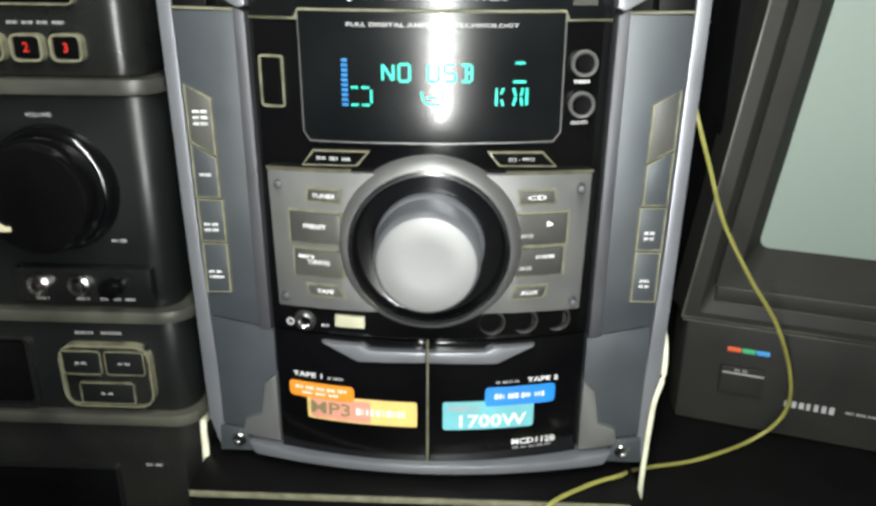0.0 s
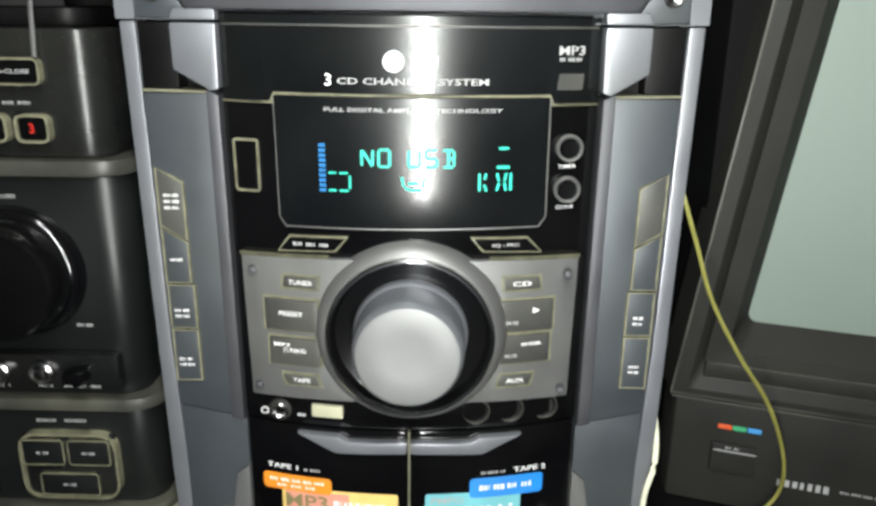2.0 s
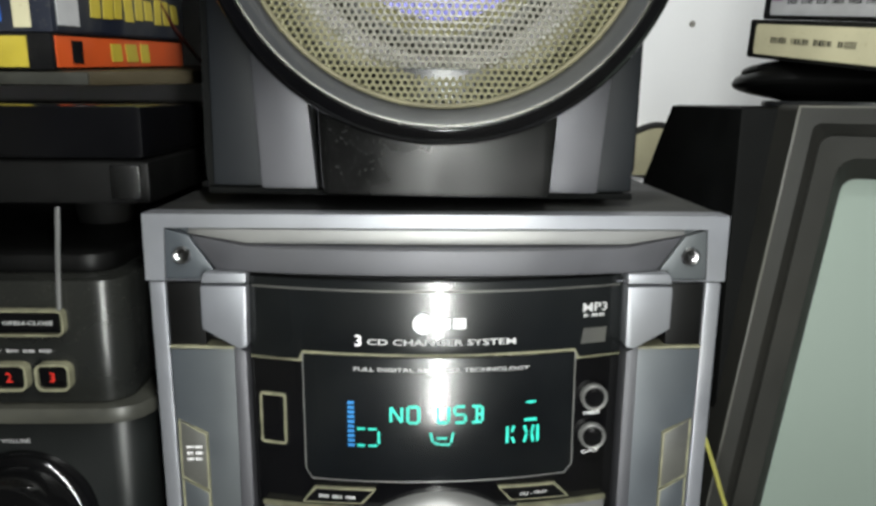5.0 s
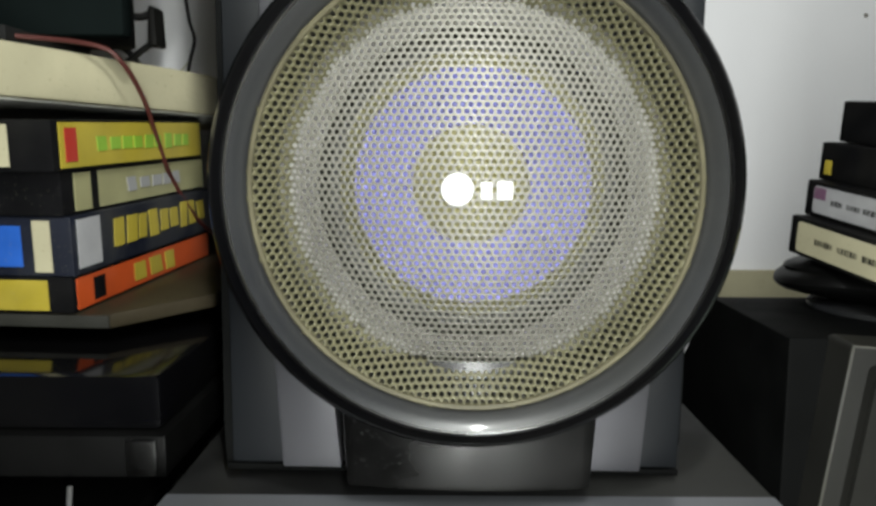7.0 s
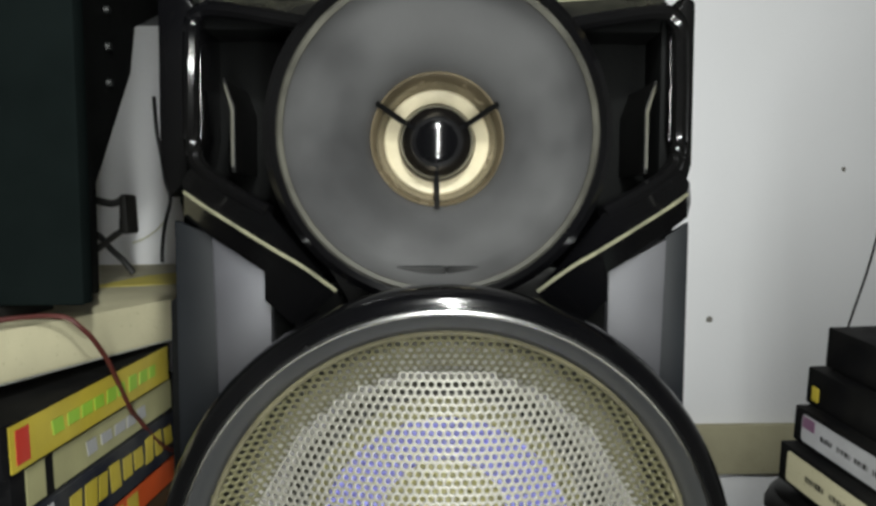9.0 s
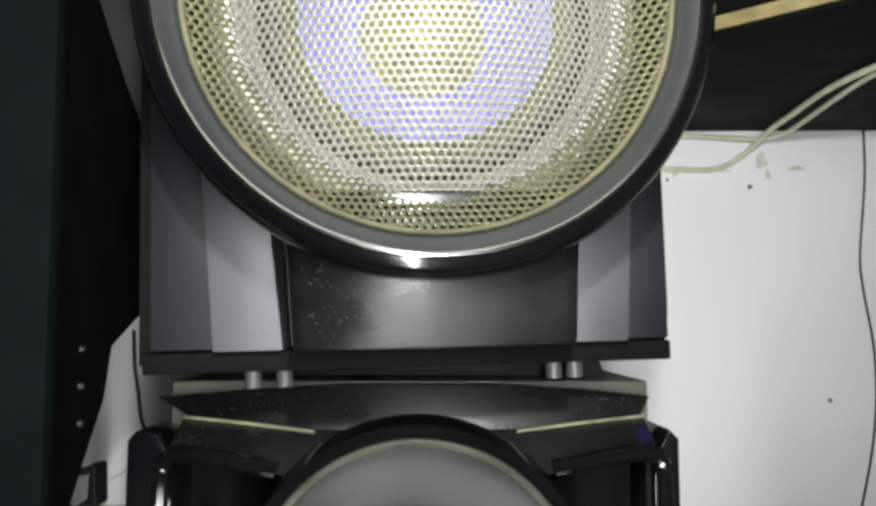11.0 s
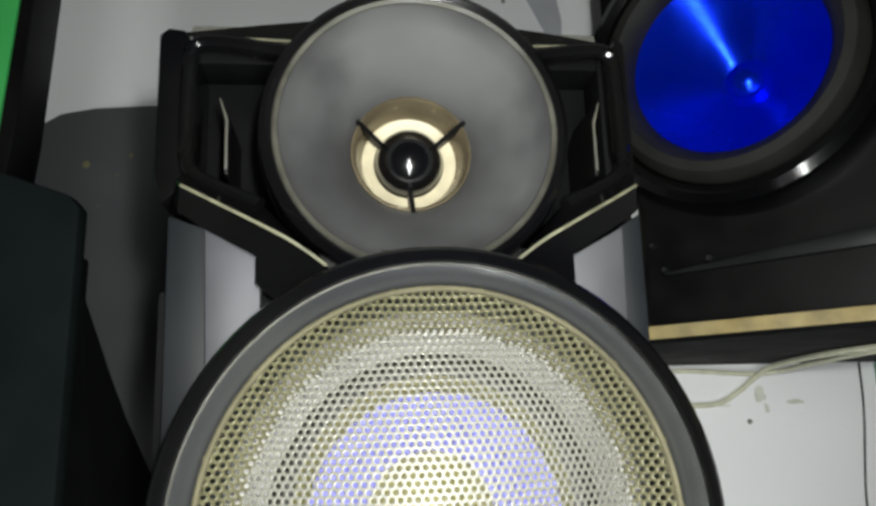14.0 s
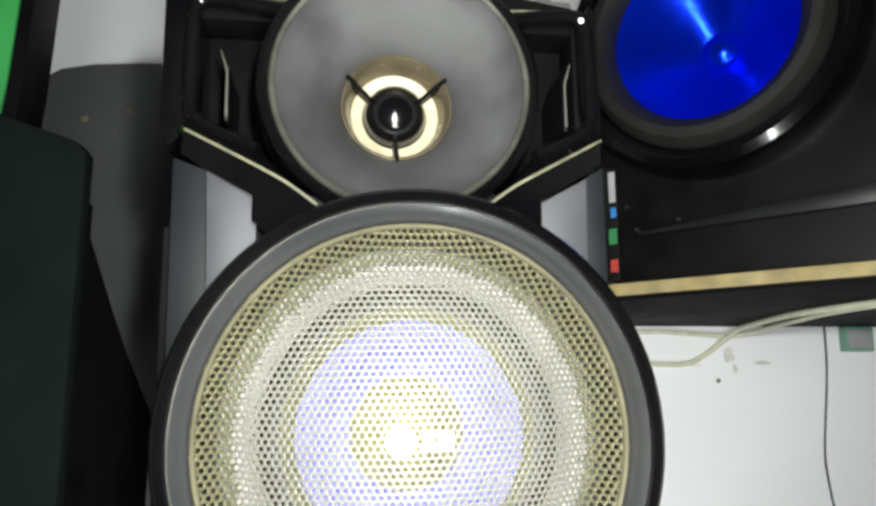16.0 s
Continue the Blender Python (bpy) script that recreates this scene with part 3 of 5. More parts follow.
for s, pts in ((-1, [(-0.0660, 0.1715), (-0.0598, 0.1800), (-0.0297, 0.1807), (-0.0362, 0.1727)]), (1, [(0.0660, 0.1722), (0.0585, 0.1803), (0.0300, 0.1810), (0.0360, 0.1735)])):
    c = (sum(p[0] for p in pts) / 4, sum(p[1] for p in pts) / 4)
    key = part("slanted_button", prism([(c[0] + (x - c[0]) * 0.93, c[1] + (z - c[1]) * 0.82) for x, z in pts], -0.0024, 0.002, 0.0006, B), BLACK_GLOSS, hifi)
    part("button_outline", bent(frame_bm(pts, [(c[0] + (x - c[0]) * 0.94, c[1] + (z - c[1]) * 0.84) for x, z in pts], -0.0018, 0.001), B), DUST_LINE, key)
    if s > 0:
        part("print", lettering("EQ - PRO", c[0], c[1], -0.0026, 0.0021, 0.0135, B), GREY_INK, key)
    else:
        part("print", bars(c[0] - 0.010, c[0] + 0.010, c[1], -0.0026, 0.0020, 3, B), GREY_INK, key)
# control plates on both sides of the knob
KC = (0.0008, 0.1305)


def arc(r, a0, a1, n=10):
    return [(KC[0] + r * math.cos(radians(a0 + (a1 - a0) * i / n)), KC[1] + r * math.sin(radians(a0 + (a1 - a0) * i / n))) for i in range(n + 1)]


for s in (-1, 1):
    a = arc(0.0455, 122, 233) if s < 0 else arc(0.0455, 58, -53)
    out = [(s * 0.0853, 0.1682), (a[0][0], 0.1695)] + a + [(a[-1][0], 0.0915), (s * 0.0838, 0.0905)]
    plate = part("control_plate", prism(out, -0.0030, 0.003, 0.0008, B), PLATE, hifi, "brushed silver control plate")
    edge = frame_bm([(s * 0.0862, 0.1692), (s * 0.0400, 0.1704), (s * 0.0400, 0.1694), (s * 0.0853, 0.1682)], [(s * 0.0860, 0.1690), (s * 0.0402, 0.1702), (s * 0.0402, 0.1696), (s * 0.0855, 0.1684)], -0.0034, 0.002)
    part("plate_edge", bent(edge, B), DUST_LINE, plate)
    for z in (0.1610, 0.0965):
        part("rivet", disc(0.0022, -0.0102, -0.0050, s * 0.0795, z, 0.0006, 16), SILVER_SOFT, plate)
    rows = ((("TUNER", -0.0545, 0.1563, 0.0180, 0.0062), ("PRESET", -0.0600, 0.1385, 0.0280, 0.0168), ("TUNING", -0.0590, 0.1183, 0.0270, 0.0150), ("TAPE", -0.0560, 0.1021, 0.0185, 0.0058)) if s < 0 else
            (("CD", 0.0566, 0.1568, 0.0185, 0.0066), ("", 0.0594, 0.1395, 0.0280, 0.0168), ("", 0.0594, 0.1212, 0.0260, 0.0155), ("AUX", 0.0550, 0.1033, 0.0170, 0.0064)))
    for word, x, z, wd, ht in rows:
        big = ht > 0.01
        lean = -s * 0.0030 if z < 0.11 else (s * 0.0015 if z > 0.15 else 0)
        x0, x1 = x - wd / 2, x + wd / 2
        out = [(x0 - lean * 0.3, z + ht / 2), (x1 - lean * 0.3, z + ht / 2), (x1 + lean * 0.3, z - ht / 2), (x0 + lean * 0.3, z - ht / 2)]
        key = part("button", prism(out, -0.0052 if big else -0.0042, 0.0, 0.0010, B), PLATE_DARK, plate, "dark key with white print")
        part("button_outline", bent(frame_bm([(px + (0.0010 if px > x else -0.0010), pz + (0.0010 if pz > z else -0.0010)) for px, pz in out], out, -0.0036, 0.0), B), DUST_LINE, plate)
        yk = -0.0054 if big else -0.0044
        if word:
            part("print", lettering(word, x, z + (0.001 if big else 0), yk, 0.0024, 0.0125 if len(word) > 4 else 0.0095, B), WHITE_INK, key)
        else:
            tri = bmesh.new()
            for dx in ((0.004,) if z > 0.13 else ()):
                q = [tri.verts.new((x + dx + px, yk + B(x + dx), z + 0.003 + pz)) for px, pz in ((-0.0020, -0.0022), (0.0026, 0), (-0.0020, 0.0022))]
                tri.faces.new(q)
            if tri.verts:
                part("print", tri, WHITE_INK, key)
            else:
                tri.free()
                part("print", bars(x - 0.002, x + 0.0085, z + 0.003, yk, 0.0020, 3, B, 4), WHITE_INK, key)
            part("print", bars(x - 0.0105, x - 0.0035, z - 0.0032, yk, 0.0022, 2, B, 3), GREY_INK, key)
    if s < 0:
        part("print", lettering("MP3", -0.0655, 0.1222, -0.0054, 0.0022, 0.0085, B), WHITE_INK, plate)
# large knob
ky = -0.0145
part("knob_collar", lathe([(0.0500, ky + 0.010), (0.0490, ky + 0.001), (0.0470, ky - 0.004), (0.0440, ky - 0.0075), (0.0425, ky - 0.008)], *KC, 72), PLATE, hifi, "dark metal collar")
part("knob_ring", lathe([(0.0425, ky - 0.0070), (0.0422, ky - 0.0098), (0.0412, ky - 0.0108), (0.0402, ky - 0.0098), (0.0398, ky - 0.0050)], *KC, 72), CHROME, hifi, "bright ring")
part("knob_dish", lathe([(0.0400, ky - 0.0070), (0.0380, ky - 0.0030), (0.0300, ky - 0.0010), (0.0, ky)], *KC, 72), BLACK_GLOSS, hifi)
knob = part("knob", lathe([(0.0292, ky - 0.001), (0.0290, ky - 0.0050), (0.0283, ky - 0.0062), (0.0276, ky - 0.0072), (0.0272, ky - 0.0240), (0.0266, ky - 0.0276), (0.0250, ky - 0.0300)], *KC, 72), SILVER, hifi, "silver rotary knob")
part("knob_face", lathe([(0.0250, ky - 0.0300), (0.0236, ky - 0.0304), (0.0120, ky - 0.0296), (0, ky - 0.0292)], *KC, 72), KNOB_FACE, knob, "matt silver knob face")
part("collar_line", lathe([(0.0498, ky + 0.0040), (0.0503, ky + 0.0028), (0.0508, ky + 0.0040)], *KC, 72), DUST_LINE, hifi, "dusty outline")
# sockets under the knob
part("socket_strip", box(-0.0885, 0.0885, 0.0, 0.004, 0.0742, 0.0905, 0.0006, B), BLACK_GLOSS, hifi)
jack = part("headphone_socket", lathe([(0, -0.004), (0.0022, -0.004), (0.0024, -0.0095), (0.0036, -0.0100), (0.0062, -0.0088), (0.0068, -0.004)], -0.0695, 0.0815, 28), RUBBER, hifi)
part("socket_ring", lathe([(0.0026, -0.0096), (0.0036, -0.0108), (0.0044, -0.0098), (0.0044, -0.008), (0.0026, -0.008)], -0.0695, 0.0815, 24, True), CHROME, jack)
part("print", lathe([(0.0016, -0.0058), (0.0021, -0.0058), (0.0021, -0.0056), (0.0016, -0.0056)], -0.0785, 0.0795, 20, True), WHITE_INK, hifi)
usb = part("usb_cover", box(-0.0518, -0.0350, -0.0022, 0.002, 0.0802, 0.0872, 0.0006, B), paint("ivory_plastic", (0.34, 0.33, 0.23)), hifi, "ivory socket cover")
part("print", bars(-0.0600, -0.0555, 0.0795, -0.0006, 0.0014, 2, B), WHITE_INK, hifi)
for x in (0.0352, 0.0533, 0.0719):
    sk = part("round_socket", lathe([(0, B(x) + 0.001), (0.0052, B(x) + 0.001), (0.0060, B(x) - 0.0006)], x, 0.0845, 28), RUBBER, hifi)
    part("socket_ring", lathe([(0.0066, B(x) - 0.0004), (0.0070, B(x) - 0.0010), (0.0075, B(x) - 0.0004), (0.0075, B(x) + 0.002), (0.0066, B(x) + 0.002)], x, 0.0845, 32, True), PLATE_DARK, sk)
# tape doors
for s in (-1, 1):
    door = part("tape_door", prism([(s * 0.0006, -0.0055), (s * 0.0890, -0.0055), (s * 0.0885, 0.0735), (s * 0.0006, 0.0735)], -0.0012, 0.004, 0.0008, B), BLACK_GLOSS, hifi, "glossy black cassette door")
    part("door_handle", prism([(s * 0.0008, 0.0628), (s * 0.0390, 0.0615), (s * 0.0600, 0.0715), (s * 0.0375, 0.0715), (s * 0.0330, 0.0690), (s * 0.0008, 0.0695)], -0.0062, -0.001, 0.0010, B), SILVER, door, "bright silver door handle")
part("door_gap", box(-0.0005, 0.0005, -0.0008, 0.003, -0.0055, 0.0735, 0, B), DUST_LINE, hifi)
OR, YE, BL, CY, PK = (paint(n, c, 0.35) for n, c in (("sticker_orange", (0.62, 0.20, 0.015)), ("sticker_yellow", (0.60, 0.42, 0.14)), ("sticker_blue", (0.015, 0.17, 0.50)), ("sticker_cyan", (0.12, 0.36, 0.40)), ("sticker_rose", (0.50, 0.22, 0.16))))
SY = -0.0015
st = part("sticker", prism(rrect(-0.0710, -0.0060, 0.0180, 0.0345, 0.0015), SY, -0.001, 0, B), YE, hifi, "orange and yellow sticker")
part("sticker_fade", prism(rrect(-0.0690, -0.0330, 0.0190, 0.0330, 0.0010), SY - 0.0002, SY, 0, B), PK, st)
part("sticker_tab", prism(rrect(-0.0815, -0.0425, 0.0320, 0.0420, 0.0025), SY - 0.0004, SY, 0, B), OR, st)
part("print", lettering("MP3", -0.0570, 0.0262, SY - 0.0004, 0.0085, 0.0240, B), paint("sticker_umber", (0.16, 0.13, 0.06)), st)
part("print", bars(-0.0420, -0.0120, 0.0262, SY - 0.0003, 0.0048, 5, B), WHITE_INK, st)
part("print", bars(-0.0780, -0.0460, 0.0385, SY - 0.0006, 0.0022, 5, B), WHITE_INK, st)
part("print", bars(-0.0740, -0.0500, 0.0350, SY - 0.0006, 0.0018, 3, B), WHITE_INK, st)
st = part("sticker", prism(rrect(0.0088, 0.0615, 0.0165, 0.0350, 0.0015), SY, -0.001, 0, B), CY, hifi, "blue and turquoise power sticker")
part("sticker_tab", prism(rrect(0.0330, 0.0735, 0.0318, 0.0440, 0.0025), SY - 0.0004, SY, 0, B), BL, st)
part("print", lettering("1700W", 0.0380, 0.0222, SY - 0.0003, 0.0085, 0.0390, B), WHITE_INK, st)
part("print", lettering("PMPO", 0.0210, 0.0308, SY - 0.0003, 0.0042, 0.0180, B), GREY_INK, st)
part("print", bars(0.0380, 0.0690, 0.0380, SY - 0.0006, 0.0034, 4, B), WHITE_INK, st)
part("print", lettering("TAPE 1", -0.0700, 0.0468, SY, 0.0030, 0.0175, B), WHITE_INK, hifi)
part("print", bars(-0.0580, -0.0480, 0.0462, SY, 0.0016, 3, B), GREY_INK, hifi)
part("print", lettering("TAPE 2", 0.0660, 0.0475, SY, 0.0030, 0.0180, B), WHITE_INK, hifi)
part("print", bars(0.0390, 0.0530, 0.0470, SY, 0.0016, 4, B), GREY_INK, hifi)
part("print", lettering("MCD112B", 0.0625, 0.0062, SY, 0.0040, 0.0260, B), WHITE_INK, hifi)
part("print", bars(0.0500, 0.0740, 0.0022, SY, 0.0013, 5, B), GREY_INK, hifi)
part("foot_rail", prism([(-0.1060, -0.0120), (0.1060, -0.0120), (0.1100, -0.0040), (0.0905, -0.0058), (-0.0905, -0.0058), (-0.1100, -0.0040)], -0.0050, 0.012, 0.0015, lambda x: -0.0150 + x * x / 0.75), SILVER, hifi, "bowed silver foot rail")

# ---- loudspeakers ----
def grille_mesh(inner, radius, pitch, hole, depth_at, cz):
    """A perforated sheet: a honeycomb of cells, each with a round-ish hole."""
    verts, faces, shared = [], [], {}
    rc = pitch / math.sqrt(3)
    n = int(radius / pitch) + 2

    def at(x, z, back=0.0, key=None):
        if key is not None and key in shared:
            return shared[key]
        verts.append((x, depth_at(math.hypot(x, z)) + back, z + cz))
        if key is not None:
            shared[key] = len(verts) - 1
        return len(verts) - 1
    for j in range(-int(n * 1.2), int(n * 1.2) + 1):
        for i in range(-n, n + 1):
            x, z = (i + 0.5 * (j % 2)) * pitch, j * pitch * math.sqrt(3) / 2
            if not inner < math.hypot(x, z) + pitch * 0.5 <= radius:
                continue
            ang = [radians(30 + 60 * k) for k in range(6)]
            o = [at(x + rc * math.cos(a), z + rc * math.sin(a), 0, (round((x + rc * math.cos(a)) * 2e5), round((z + rc * math.sin(a)) * 2e5))) for a in ang]
            h = [at(x + hole * math.cos(a), z + hole * math.sin(a)) for a in ang]
            b = [at(x + hole * math.cos(a), z + hole * math.sin(a), 0.0007) for a in ang]
            for k in range(6):
                m = (k + 1) % 6
                faces.append((o[k], o[m], h[m], h[k]))
                faces.append((h[k], h[m], b[m], b[k]))
    me = bpy.data.meshes.new("grille")
    me.from_pydata(verts, [], faces)
    me.polygons.foreach_set("use_smooth", [True] * len(me.polygons))
    me.update()
    return me


def loudspeaker(m, label, low, foot):
    sp = thing("loudspeaker", m, label, "speaker", "stacked loudspeakers")
    C = (0.0, 0.1293)
    L, R = -0.1150, 0.1010
    part("cabinet", box(L, R, 0.0555, 0.235, low, 0.3500, 0.002), BLACK_MATT, sp)
    hole, rim_pts = [], []
    for i in range(72):
        c, sn = math.cos(2 * math.pi * i / 72), math.sin(2 * math.pi * i / 72)
        k = min((R if c > 0 else L) / c if abs(c) > 1e-6 else 9, ((0.2340 if sn > 0 else low) - C[1]) / sn if abs(sn) > 1e-6 else 9)
        hole.append((0.0860 * c, C[1] + 0.0860 * sn))
        rim_pts.append((k * c, C[1] + k * sn))
    part("baffle", frame_bm(rim_pts, hole, 0.0140, 0.0553), BLACK_MATT, sp)
    for x0, x1 in ((L, L + 0.007), (R - 0.007, R)):
        part("side_wall", box(x0, x1, 0.0310, 0.0553, 0.2342, 0.3500, 0.001), BLACK_MATT, sp)
    part("roof", box(L + 0.0072, R - 0.0072, 0.0310, 0.0553, 0.3420, 0.3500, 0.001), BLACK_MATT, sp)
    part("top", prism([(L + 0.001, 0.054), (R + 0.002, 0.054), (R + 0.002, 0.235), (L + 0.001, 0.235)], 0.3502, 0.3750, 0.0022, None, "z"), TOP_SHEEN, sp, "flat satin black top, dust and sheen put into its colour")
    part("top_step", prism([(0.086, 0.3751), (0.235, 0.3751), (0.235, 0.3842), (0.100, 0.3842)], L + 0.010, R - 0.010, 0.0008, None, "x"), TOP_SHEEN, sp)
    part("base", box(L + 0.002, R - 0.001, 0.0100, 0.0138, low, -0.0032, 0.0010), BLACK_MATT, sp)
    for x in (-0.0759, -0.0623, 0.0601, 0.0699):
        for y in (0.050, 0.205):
            bm = bmesh.new()
            bmesh.ops.create_cone(bm, cap_ends=True, segments=20, radius1=0.0038, radius2=0.0034, depth=low - foot, matrix=Matrix.Translation((x, y, (low + foot) / 2)))
            part("foot", bm, KNOB_FACE, sp, "small pale metal foot")
    for s in (-1, 1):
        def mir(pts):
            return [(s * x - 0.0025, z) for x, z in pts]

        part("side_panel", prism(mir([(0.0560, -0.0030), (0.0832, -0.0030), (0.0870, 0.0560), (0.0895, 0.1300), (0.0930, 0.2530), (0.0690, 0.2400), (0.0690, 0.1300)]), 0.0060, 0.0138, 0.0010), SILVER_SOFT, sp, "silver front panel")
        part("edge_strip", prism(mir([(0.0834, -0.0022), (0.1045 - s * 0.0030, -0.0022), (0.1062 - s * 0.0030, 0.2600), (0.0932, 0.2540), (0.0897, 0.1300), (0.0872, 0.0560)]), 0.0095, 0.0138, 0.0010), EDGE_DARK, sp, "dark grey edge strip")
        # horn surround: side bar, upper bar, lower arm, pocket floor
        def rows(*lines):
            """Bands of faces between lines of points, mirrored to this side."""
            bm = bmesh.new()
            vs = [[bm.verts.new((s * x - 0.0040, y, z)) for x, y, z in line] for line in lines]
            for a, b in zip(vs, vs[1:]):
                for i in range(len(a) - 1):
                    bm.faces.new((a[i], a[i + 1], b[i + 1], b[i]))
            return bm
        xo = 0.1142 - s * 0.0042
        part("surround_bar", prism([(s * x - 0.0040, z) for x, z in ((0.1000, 0.2960), (0.1030, 0.2800), (xo - 0.0040, 0.2690), (xo, 0.2850), (xo, 0.3530), (xo - 0.0040, 0.3570), (0.1065, 0.3560), (0.1000, 0.3450))], 0.0240, 0.0553, 0.0020), BLACK_GLOSS, sp, "glossy black surround")
        part("surround_rail", tube([(s * x - 0.0040, y, z) for x, y, z in ((0.0560, 0.0185, 0.3420), (0.0900, 0.0205, 0.3478), (0.1015, 0.0215, 0.3450), (0.1035, 0.0220, 0.3300), (0.1038, 0.0220, 0.3050), (0.1030, 0.0210, 0.2900), (0.0990, 0.0180, 0.2815), (0.0880, 0.0125, 0.2735), (0.0680, 0.0050, 0.2630))], 0.0036, 10, 5), BLACK_GLOSS, sp, "glossy rounded rail")
        top_edge = [(xo - 0.004, 0.0500, 0.3680), (0.0750, 0.0470, 0.3715), (0.0440, 0.0440, 0.3735), (0.0, 0.0430, 0.3740)]
        vee = [(0.1000, 0.0400, 0.3605), (0.0720, 0.0370, 0.3580), (0.0430, 0.0330, 0.3550), (0.0, 0.0320, 0.3540)]
        vee_back = [(x, y + 0.0040, z + 0.0005) for x, y, z in vee]
        lip = [(0.1010, 0.0215, 0.3480), (0.0800, 0.0200, 0.3450), (0.0560, 0.0180, 0.3400), (0.0, 0.0180, 0.3400)]
        part("surround_top", rows([(x, 0.0550, z) for x, y, z in top_edge], top_edge, vee_back, vee, lip, [(x, 0.0550, z + 0.0015) for x, y, z in lip]), HEAD_BLACK, sp, "moulded black head of the surround")
        part("top_line", tube([(s * x - 0.0040, y - 0.0004, z) for x, y, z in vee[:3]], 0.0008, 6, 3), DUST_LINE, sp, "dusty edge line")
        ridge = [(0.1040, 0.0080, 0.2760), (0.1010, 0.0020, 0.2712), (0.0900, -0.0030, 0.2645), (0.0640, -0.0100, 0.2495), (0.0520, -0.0105, 0.2425), (0.0390, -0.0100, 0.2330)]
        inner = [(0.1030, 0.0190, 0.2830), (0.1000, 0.0170, 0.2810), (0.0880, 0.0120, 0.2735), (0.0680, 0.0040, 0.2640), (0.0600, 0.0000, 0.2550), (0.0470, -0.0030, 0.2400)]
        under = [(0.1060, 0.0120, 0.2680), (0.1040, 0.0100, 0.2620), (0.0920, 0.0060, 0.2535), (0.0690, 0.0010, 0.2395), (0.0690, 0.0010, 0.2280), (0.0560, 0.0000, 0.2170)]
        part("surround_arm", rows([(x, 0.0550, z) for x, y, z in inner], inner, ridge, under, [(x, 0.0138, z - 0.0005) for x, y, z in under]), BLACK_GLOSS, sp, "glossy black moulded arm")
        part("arm_ridge", tube([(s * x - 0.0040, y - 0.0003, z) for x, y, z in ridge[1:]], 0.0008, 6, 4), DUST_LINE, sp, "dusty edge line")
        part("arm_web", prism([(s * x, z) for x, z in ((0.0380, 0.2250), (0.0480, 0.2420), (0.0, 0.2420), (0.0, 0.2250))], 0.0000, 0.0138, 0.0010), BLACK_SATIN, sp)
        part("pocket_rib", prism(mir([(0.0850, 0.2800), (0.0866, 0.2800), (0.0866, 0.3060), (0.0900, 0.3180), (0.0892, 0.3185), (0.0850, 0.3070)]), 0.0135, 0.0556, 0.0003), BLACK_SATIN, sp)
        part("rib_edge", prism(mir([(0.0853, 0.2820), (0.0863, 0.2820), (0.0863, 0.3050), (0.0892, 0.3160), (0.0888, 0.3162), (0.0853, 0.3060)]), 0.0125, 0.0134, 0.0001), LIP, sp)
    # foot block under the big ring
    part("foot_block", prism([(-0.0536, -0.0030), (0.0536, -0.0030), (0.0562, 0.0400), (0.0570, 0.0560), (-0.0570, 0.0560), (-0.0562, 0.0400)], -0.0190, 0.0138, 0.0030, lambda x: x * x / 0.7), SMUDGED, sp, "smudged glossy black foot block")
    # woofer
    rx = C
    part("outer_ring", lathe([(0.1000, 0.0138), (0.1035, 0.0060), (0.1060, -0.0080), (0.1077, -0.0200), (0.1078, -0.0270), (0.1066, -0.0318), (0.1038, -0.0346), (0.1005, -0.0356)], *rx, 96), BLACK_GLOSS, sp, "glossy black outer ring")
    part("bright_ring", lathe([(0.1006, -0.0355), (0.0999, -0.0371), (0.0990, -0.0375), (0.0982, -0.0366)], *rx, 96), CHROME, sp, "thin bright ring")
    part("bevel_ring", lathe([(0.0983, -0.0366), (0.0965, -0.0352), (0.0938, -0.0326), (0.0916, -0.0290), (0.0904, -0.0250), (0.0901, -0.0180)], *rx, 96), RIM_GREY, sp, "grey bevelled ring")
    grille = part("grille", grille_mesh(-1, 0.0765, 0.0031, 0.00110, lambda r: -0.0435 + 0.0255 * (r / 0.0765) ** 2.0, rx[1]), GRILLE, sp, "domed champagne metal grille")
    part("grille_edge", grille_mesh(0.0765, 0.0918, 0.0031, 0.00110, lambda r: -0.0180 - 0.0110 * (r - 0.0765) / 0.0140, rx[1]), GRILLE_EDGE, grille, "dished metal edge with shade put into its olive colour")
    part("gasket", lathe([(0.0915, -0.0296), (0.0908, -0.0304), (0.0898, -0.0294), (0.0893, -0.0270)], *rx, 96), RIM_LIT, grille, "thin cream line painted as the lit inner rim wall")
    part("badge", disc(0.0064, -0.0448, -0.0420, -0.0078, rx[1], 0.0008, 28), WHITE_INK, grille, "round white maker's mark")
    bd = box(0.0010, 0.0054, -0.0446, -0.0420, rx[1] - 0.0036, rx[1] + 0.0030, 0.0003)
    box(0.0072, 0.0132, -0.0446, -0.0420, rx[1] - 0.0036, rx[1] + 0.0034, 0.0003, None, bd)
    part("badge", bd, WHITE_INK, grille, "plain white maker's mark")
